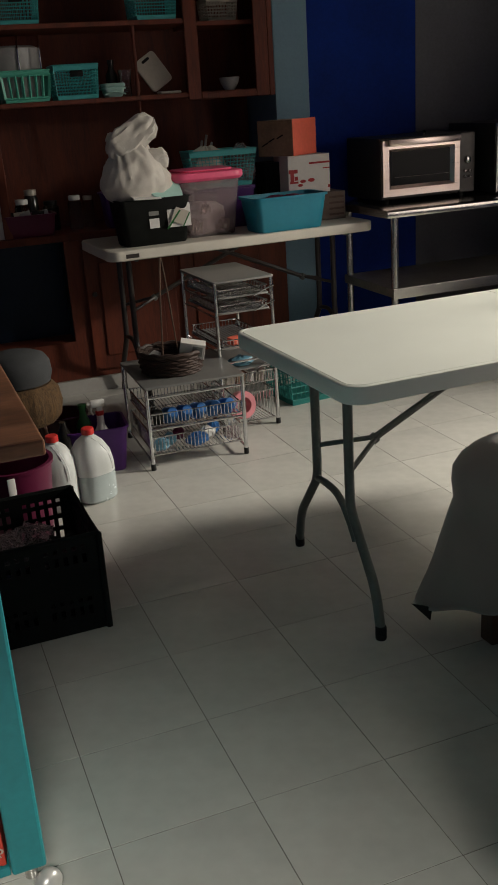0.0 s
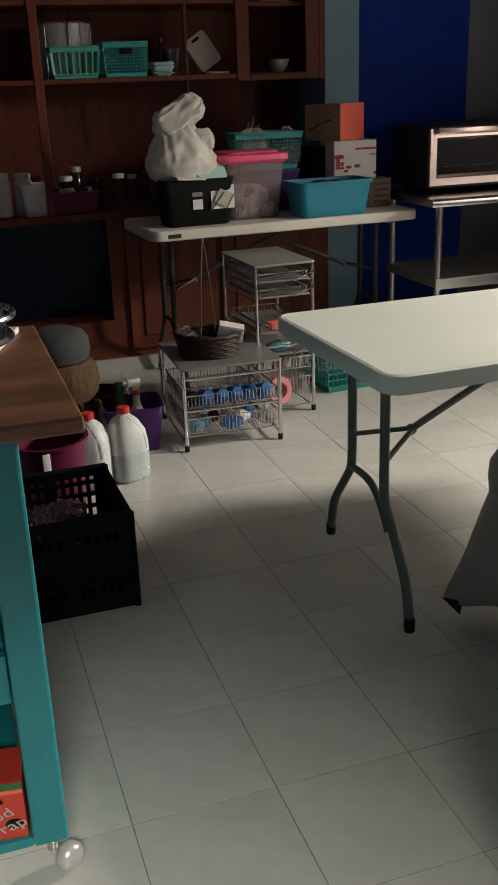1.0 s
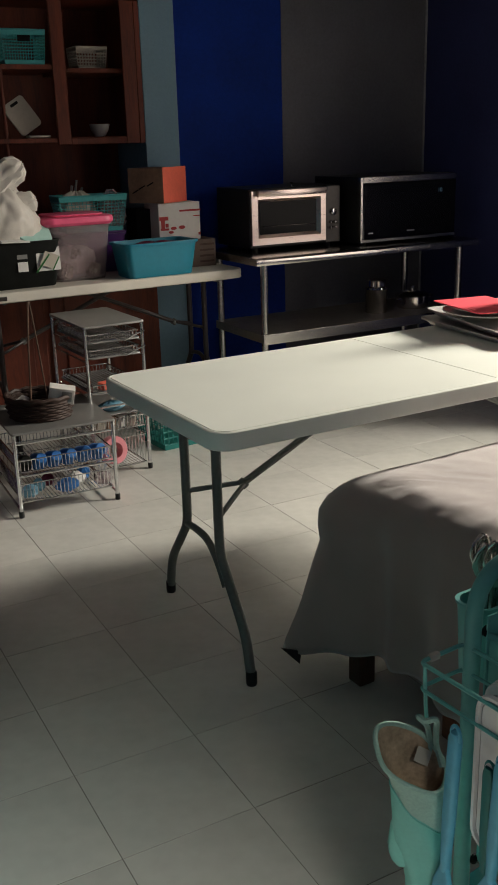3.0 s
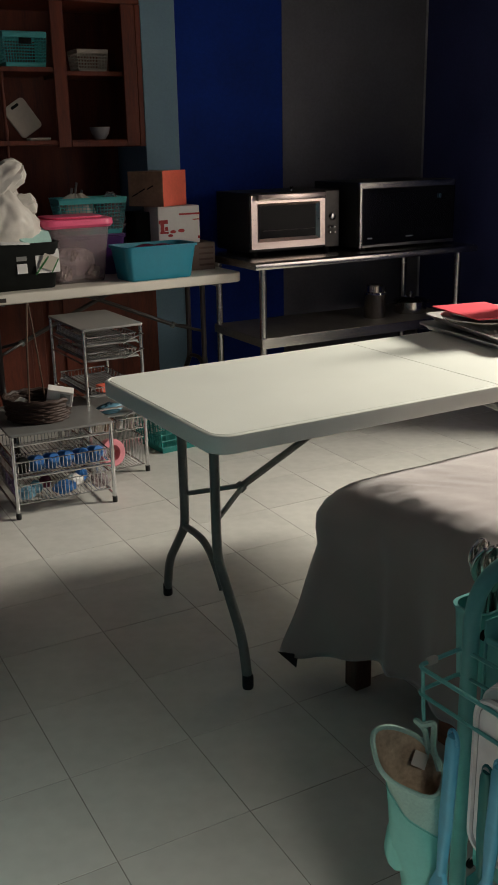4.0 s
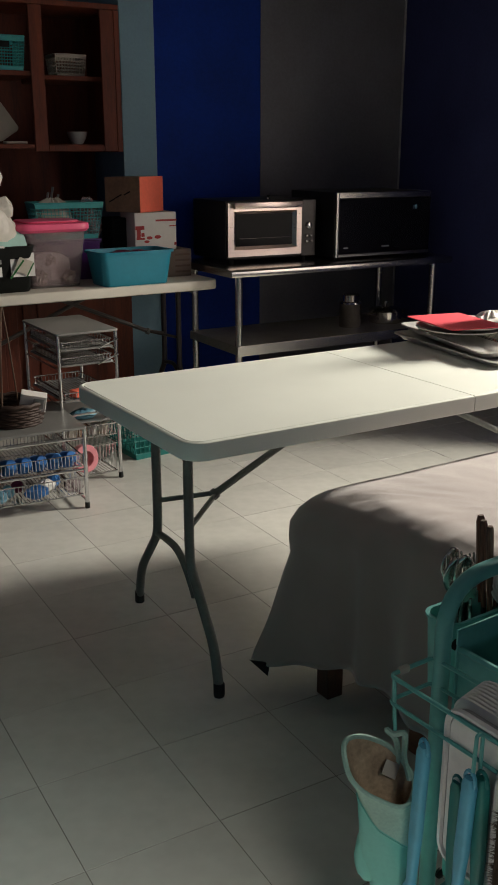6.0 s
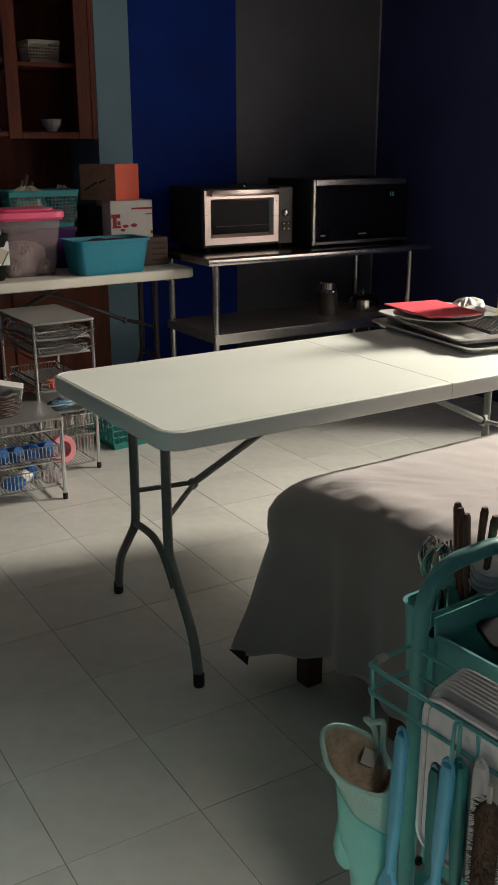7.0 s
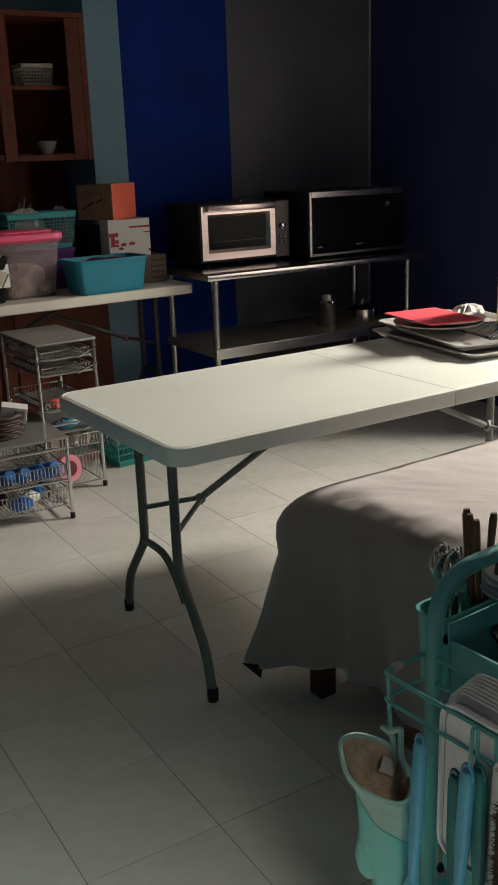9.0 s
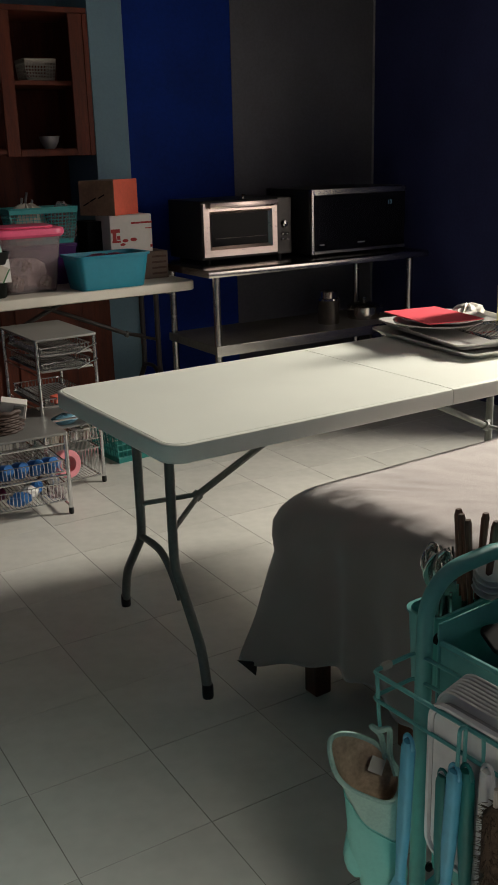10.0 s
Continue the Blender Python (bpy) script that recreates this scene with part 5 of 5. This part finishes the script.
plain("notebook", rslab(bm_new(), 0.10, 0.07, 0, 0.015, 0.003, 0.002), M_KRAFT, "brown notebook lying on the island", "notebook", pose(0.53, 2.23, 0.913, 0, 0, 15))


# ---- utility trolley ----
UT = pose(1.2628, 1.1679, 0, 0, 0, 5)
ut = thing("utility_trolley", UT, "aqua metal utility trolley with handles and hanging tools", "trolley")
TW, TL, TH = 0.30, 0.42, 0.752
for y in (0, -TL):
    part("handle_frame", tube(bm_new(), bend([(0, y + 0.006, 0.06), (0, y + 0.006, 0.842), (0.185, y + 0.002, 0.848), (0.188, y, 0.66)], 0.072, 12), 0.0115, 14), M_TEALMETAL, ut)
    for zb in (0.758, 0.40):
        part("bolt", lathe(bm_new(), [(0.008, 0), (0.008, 0.004), (0.004, 0.006)], seg=10), M_BLACK, ut, m=pose(0.012, y - 0.004, zb, 90, 0, 0))
for k, z in enumerate((TH - 0.10, 0.40, 0.12)):
    bm = bm_new()
    tray_pts = lambda zz, i: [(0.013 + i, -TL + 0.012 + i, zz), (TW - 0.016 - i, -TL + 0.012 + i, zz), (TW - 0.016 - i, -0.008 - i, zz), (0.013 + i, -0.008 - i, zz)]
    loft(bm, [tray_pts(z, 0), tray_pts(z + 0.10, 0), tray_pts(z + 0.10, 0.003), tray_pts(z + 0.004, 0.003)])
    tray = part("tray", bm, M_TEALMETAL, ut, smooth=False)
    part("tray_rim", tube(bm_new(), tray_pts(z + 0.101, 0), 0.005, 6, True), M_TEALMETAL, tray)
for y in (-0.0095, -TL + 0.0145):
    part("end_plate", box(bm_new(), 0.008, TW - 0.012, y - 0.0015, y + 0.0015, TH - 0.09, TH + 0.030, 0.001), M_TEALMETAL, ut, smooth=False)
for x in (0, TW):
    for y in (0, -TL):
        part("castor", lathe(bm_new(), [(0.008, -0.01), (0.026, -0.009), (0.03, 0), (0.026, 0.009), (0.008, 0.01)], seg=18), M_BLACK, ut, m=pose(x, y, 0.0305, 90, 0, 30))
# wire basket that hangs on the long side
hoop = lambda z: bend([(-0.006, -TL * 0.5, z), (-0.006, 0.016, z), (-0.082, 0.016, z), (-0.082, -TL + 0.02, z), (-0.006, -TL + 0.02, z), (-0.006, -TL * 0.5 - 0.01, z)], 0.010)
wb = part("side_basket", tube(bm_new(), hoop(0.735), 0.0030, 6, True), M_TEALMETAL, ut)
part("basket_wire", tube(bm_new(), hoop(0.698), 0.0027, 6, True), M_TEALMETAL, wb)
for x, y in ((-0.082, 0.016), (-0.082, -0.155), (-0.082, -0.235), (-0.082, -0.33)):
    part("basket_wire", tube(bm_new(), bend([(x, y - 0.008, 0.735), (x + 0.004, y - 0.008, 0.675), (x * 0.9, y - 0.006, 0.655)], 0.012), 0.0027, 6), M_TEALMETAL, wb)
for y in (-0.142, -0.225, -0.31):
    part("wire_hook", tube(bm_new(), bend([(-0.088, y, 0.69), (-0.088, y, 0.74), (-0.098, y, 0.742), (-0.100, y, 0.69)], 0.006), 0.0026, 6), M_TEALMETAL, wb)
part("paper_tag", box(bm_new(), -0.067, -0.050, 0.012, 0.020, 0.7305, 0.7400, 0.002), M_CREAM, wb)

# oven mitt that hangs, open end up, from the basket's corner
MW_ = pose(1.1635, 1.170, 0.604, 0, 0, -40)
mitt = thing("oven_mitt", MW_, "pale aqua silicone oven mitt hanging open end up", "oven mitt")


def mitt_ring(w, d, z, u=0.0, slope=0.0, sag=0.0, v=0.0, n=40):
    """One closed section: w across, d deep; slope lowers one side, sag the front."""
    out = []
    for k in range(n):
        c, q = math.cos(2 * math.pi * k / n), math.sin(2 * math.pi * k / n)
        c2, q2 = math.copysign(abs(c) ** 0.85, c), math.copysign(abs(q) ** 0.85, q)
        wob = 0.0012 * math.sin(5 * 2 * math.pi * k / n + 40 * z)
        out.append((u + (w + wob) * c2, v + (d + wob) * q2, z - slope * c + sag * q))
    return out


outer = [(0.0470, 0.0310, 0.0, 0.0, 0.024, 0.022), (0.0455, 0.0300, -0.010, 0.002, 0.025, 0.021), (0.0405, 0.0265, -0.038, 0.009, 0.029, 0.015), (0.0375, 0.0250, -0.066, 0.013, 0.034, 0.010)]
part("cuff", loft(bm_new(), [mitt_ring(*o) for o in outer], False, False), M_CUFF, mitt, "pale quilted cloth cuff")
inner = [(0.0440, 0.0280, -0.001, 0.0, 0.024, 0.022), (0.0400, 0.0260, -0.014, 0.003, 0.025, 0.021), (0.0340, 0.0220, -0.045, 0.009, 0.029, 0.015), (0.0260, 0.0150, -0.085, 0.012, 0.030, 0.010)]
part("lining", loft(bm_new(), [mitt_ring(*o) for o in inner], False, True), M_INNER, mitt, "tan quilted lining")
part("rim", tube(bm_new(), mitt_ring(0.0458, 0.0298, 0.0, 0.0, 0.024, 0.022), 0.0036, 8, True), M_CUFF, mitt)
shell = [(0.0372, 0.0250, -0.064, 0.013, 0.034, 0.010), (0.0385, 0.0262, -0.070, 0.013, 0.034, 0.010), (0.0385, 0.0255, -0.095, 0.015, 0.026, 0.008), (0.0385, 0.0240, -0.125, 0.016, 0.012, 0.004), (0.0330, 0.0220, -0.160, 0.025), (0.0300, 0.0200, -0.190, 0.028), (0.0300, 0.0190, -0.225, 0.028), (0.027, 0.0160, -0.255, 0.028), (0.018, 0.0110, -0.272, 0.028), (0.005, 0.004, -0.277, 0.028)]
part("shell", loft(bm_new(), [mitt_ring(*o) for o in shell], False, True), M_MITT, mitt, "turquoise silicone shell")
thumb = [(0.014, 0.016, -0.085, -0.004), (0.0205, 0.019, -0.112, -0.0055), (0.0215, 0.019, -0.140, -0.0065), (0.0190, 0.017, -0.153, -0.0055), (0.013, 0.012, -0.164, -0.0035), (0.004, 0.004, -0.168, -0.0025)]
part("thumb", loft(bm_new(), [mitt_ring(*o) for o in thumb], True, True), M_MITT, mitt)
part("seam", tube(bm_new(), mitt_ring(0.0386, 0.0262, -0.067, 0.013, 0.034, 0.010), 0.0012, 6, True), M_MITT, mitt)
part("hang_loop", tube(bm_new(), bend([(0.026, 0.026, -0.004), (0.020, 0.022, 0.036), (0.006, 0.016, 0.053), (0.016, 0.012, 0.047), (0.031, 0.012, 0.054), (0.031, 0.018, 0.012), (0.040, 0.010, -0.016)], 0.008), 0.0042, 6), M_CUFF, mitt)
part("care_tag", box(bm_new(), -0.011, 0.011, -0.010, 0.010, -0.0006, 0.0006, m=pose(0.015, 0.014, -0.006, 62, 32, 20)), M_CREAM, mitt, "small white care label")


def utensil(x, y, z, length, material, label, head, rz=0.0, tilt=4.0):
    t = thing("spatula", UT @ pose(x, y, z, 0, tilt, rz), label, "spatula", "hanging tools")
    part("handle", loft(bm_new(), [[(a, b, -s) for a, b in outline(w, 0.012, 0.005, 3)] for w, s in ((0.012, -0.006), (0.021, 0.004), (0.021, length * 0.4), (0.014, length * 0.60), (0.013, length * 0.66))]), material, t)
    part("head", loft(bm_new(), [[(a, b, -s) for a, b in outline(w, 0.008, 0.003, 3)] for w, s in ((0.013, length * 0.64), (head, length * 0.76), (head * 1.05, length * 0.96), (head * 0.8, length))]), material, t)
    part("hang_loop", tube(bm_new(), [(0.009 * math.cos(a), 0, 0.002 + 0.012 * math.sin(a)) for a in np.linspace(0, 2 * math.pi, 12, endpoint=False)], 0.0026, 6, True), material, t)
    return t


utensil(-0.100, -0.066, 0.680, 0.31, M_BLUEHANDLE, "blue plastic spatula hanging from the trolley", 0.042, 78, -3)
utensil(-0.100, -0.139, 0.680, 0.25, M_BLUEHANDLE, "blue plastic spoon hanging from the trolley", 0.040, 80, -3)
utensil(-0.092, -0.150, 0.682, 0.25, M_DARKAQUA, "dark teal plastic spoon hanging from the trolley", 0.040, 80, 2)
utensil(-0.080, -0.105, 0.645, 0.22, M_DARKAQUA, "dark teal plastic spatula hanging from the trolley", 0.050, 80, 0)
utensil(-0.088, -0.176, 0.695, 0.28, M_PAPER, "white plastic scraper hanging from the trolley", 0.03, 80, 0)
br = thing("bottle_brush", UT @ pose(-0.108, -0.205, 0.700), "brown bristle brush hanging from the trolley", "brush")
part("core", lathe(bm_new(), [(0.006, -0.215), (0.013, -0.205), (0.014, -0.03), (0.005, -0.018)], seg=14), M_BRISTLE, br)
bm, rnd = bm_new(), random.Random(4)
for k in range(900):
    a, z, r = rnd.uniform(0, 2 * math.pi), rnd.uniform(-0.208, -0.020), 0.0225 * rnd.uniform(0.8, 1.15)
    q, tip = 0.0011, Vector((r * math.cos(a + 0.25), r * math.sin(a + 0.25), z + rnd.uniform(-0.006, 0.004)))
    foot = [bm.verts.new((0.012 * math.cos(a) + q * math.cos(h), 0.012 * math.sin(a) + q * math.sin(h), z + q * math.sin(h * 2))) for h in (0, 2.1, 4.2)]
    top = bm.verts.new(tip)
    for p, w in ((0, 1), (1, 2), (2, 0)):
        bm.faces.new((foot[p], foot[w], top))
part("bristles", bm, M_BRISTLE, br, smooth=False)
part("handle", tube(bm_new(), [(0, 0, -0.03), (0, 0, 0.004)], 0.0035, 6), M_CREAM, br)

# shallow tins that stand nested in the side basket
for k in range(8):
    pan_ = thing("bread_tin", UT @ pose(-0.024 - 0.0056 * k, -0.225, 0.6855 - 0.0013 * k, 0, 90, 0), "tinned steel pan standing nested in the trolley basket", "tin", "nested tins")
    part("pan_body", rslab(bm_new(), 0.150, 0.296, -0.0008, 0.0008, 0.024, 0.0003), M_PALETIN, pan_)
    part("rolled_rim", tube(bm_new(), [(x, y, 0) for x, y in outline(0.150, 0.296, 0.024, 5)], 0.0021, 6, True), M_PALETIN, pan_)
front = thing("bread_tin", UT @ pose(-0.0635, -0.232, 0.637, 0, 90, 0), "deep tinned steel pan standing before the nested tins", "tin", "nested tins")
part("pan_body", rslab(bm_new(), 0.209, 0.30, -0.014, 0.0, 0.022, 0.003), M_GREYPLATE, front)
part("rolled_rim", tube(bm_new(), [(x, y, -0.015) for x, y in outline(0.211, 0.302, 0.024, 5)], 0.0042, 6, True), M_PALETIN, front)
part("pan_base", rslab(bm_new(), 0.200, 0.29, -0.0172, -0.0142, 0.02, 0.001), M_PALETIN, front)

# cutlery cup and kitchen tools in the top tray
cup = thing("cutlery_cup", UT @ pose(0.095, 0.048, 0.652), "aqua metal cutlery cup hooked on the trolley end", "cup")
part("cup_body", tub(bm_new(), 0.12, 0.05, 0.13, 0.056, 0.115, 0.02, wall=0.002, lip=0.003), M_TEALMETAL, cup)
random.seed(8)
for k in range(12):
    kind = "knife" if k < 5 else "fork" if k < 9 else "spoon"
    x = {"knife": 0.137 + 0.0032 * k, "fork": 0.090 + 0.008 * (k - 5), "spoon": 0.066 + 0.010 * (k - 9)}[kind]
    m_ = UT @ pose(x, 0.04 + 0.014 * (k % 3), {"knife": 0.659, "fork": 0.655, "spoon": 0.654}[kind], random.uniform(-5, 5), -3.0 + 1.5 * k if kind == "knife" else random.uniform(-9, 3), random.uniform(-14, 14))
    if kind == "knife":
        t = thing("knife", m_, "dark wooden-handled knife standing in the cutlery cup", "knife", "cutlery")
        part("handle", loft(bm_new(), [[(x, y, z) for x, y in outline(w, 0.0065, 0.0022, 3)] for w, z in ((0.0075, 0.09), (0.009, 0.13), (0.0125, 0.195), (0.0135, 0.212), (0.008, 0.220))]), M_KNIFEWOOD, t)
        part("blade", box(bm_new(), -0.006, 0.006, -0.0008, 0.0008, 0.0, 0.0895), M_TIN, t, smooth=False)
    elif kind == "spoon":
        t = thing("spoon", m_, "steel spoon standing bowl-up in the cutlery cup", "spoon", "cutlery")
        part("handle", tube(bm_new(), [(0, 0, 0), (0, 0.002, 0.10), (0, 0.0, 0.14)], 0.003, 6), M_TIN, t)
        part("spoon_bowl", loft(bm_new(), [[(w * math.cos(b), 0.004 * math.sin(b) + 0.006 * math.sin(f * 3.1), 0.135 + 0.058 * f) for b in np.linspace(0, 2 * math.pi, 20, endpoint=False)] for w, f in ((0.003, 0), (0.010, 0.12), (0.015, 0.28), (0.019, 0.5), (0.0185, 0.65), (0.015, 0.83), (0.009, 0.95), (0.003, 1.0))]), M_TIN, t)
    else:
        t = thing("fork", m_, "steel fork standing tines-up in the cutlery cup", "fork", "cutlery")
        part("handle", tube(bm_new(), [(0, 0, 0), (0, 0.002, 0.10), (0, 0, 0.135)], 0.003, 6), M_TIN, t)
        part("fork_head", box(bm_new(), -0.011, 0.011, -0.001, 0.001, 0.133, 0.150, 0.0006), M_TIN, t, smooth=False)
        for j in range(4):
            part("tine", tube(bm_new(), [(-0.0095 + 0.0063 * j, 0, 0.1495), (-0.0095 + 0.0063 * j, 0.003, 0.185)], 0.0015, 5), M_TIN, t)
for k in range(4):
    plain("measuring_scoop", lathe(bm_new(), [(0.010, 0), (0.021, 0.003), (0.025, 0.010), (0.023, 0.010), (0.019, 0.005)], seg=20), M_PALETIN, "steel measuring scoop nested on the cutlery cup", "scoop", UT @ pose(0.150 + 0.002 * k, 0.030, 0.772 + 0.008 * k, 22, -14, 0), "nested scoops")
pan = thing("black_pan", UT @ pose(0.17, -0.19, TH - 0.090, 0, 0, 30), "black non-stick pan lying in the top tray", "pan")
part("pan_body", lathe(bm_new(), [(0.075, 0), (0.08, 0.004), (0.095, 0.055), (0.099, 0.056), (0.09, 0.05), (0.076, 0.007)], seg=30), M_BLACK, pan)
part("handle", box(bm_new(), -0.012, 0.012, 0.095, 0.13, 0.05, 0.062, 0.004), M_BLACK, pan)
turner = thing("turner", UT @ pose(0.112, -0.085, TH + 0.010, 0, -6, -30), "black nylon turner lying on the tools in the top tray", "turner")
part("blade", rslab(bm_new(), 0.135, 0.075, 0, 0.007, 0.016, 0.002), M_BLACK, turner)
part("handle", tube(bm_new(), bend([(0.06, 0, 0.006), (0.12, 0, 0.016), (0.20, 0.0, 0.004)], 0.03), 0.008, 8), M_BLACK, turner)
for x, y, rz in ((0.075, -0.16, 70), (0.12, -0.22, 95), (0.19, -0.13, 60)):
    tool = thing("ladle", UT @ pose(x, y, TH - 0.055, 4, 3, rz), "black nylon ladle lying in the top tray", "ladle", "black nylon tools")
    part("handle", tube(bm_new(), bend([(-0.10, 0, 0.0), (0.0, 0, 0.012), (0.05, 0, 0.0)], 0.03), 0.007, 8), M_BLACK, tool)
    part("scoop", lathe(bm_new(), [(0.010, 0), (0.030, 0.006), (0.036, 0.022), (0.033, 0.022), (0.027, 0.009), (0.008, 0.004)], 0.075, 0, -0.006, 20), M_BLACK, tool)
plain("tray_liner", rslab(bm_new(), 0.25, 0.37, 0, 0.004, 0.01, 0.001), M_BLACK, "black rubber mat lining the top tray", "mat", UT @ pose(0.15, -0.21, TH - 0.0955))
for k, (x, y, a) in enumerate(((0.065, -0.055, 40), (0.10, -0.09, -20), (0.06, -0.12, 80))):
    plain("measuring_spoon", lathe(bm_new(), [(0.006, 0), (0.016, 0.005), (0.020, 0.014), (0.018, 0.014), (0.014, 0.006)], seg=18), M_PALETIN, "steel measuring spoon in the top tray", "spoon", UT @ pose(x, y, TH - 0.075 + 0.012 * k, 20, 10, a), "measuring spoons")
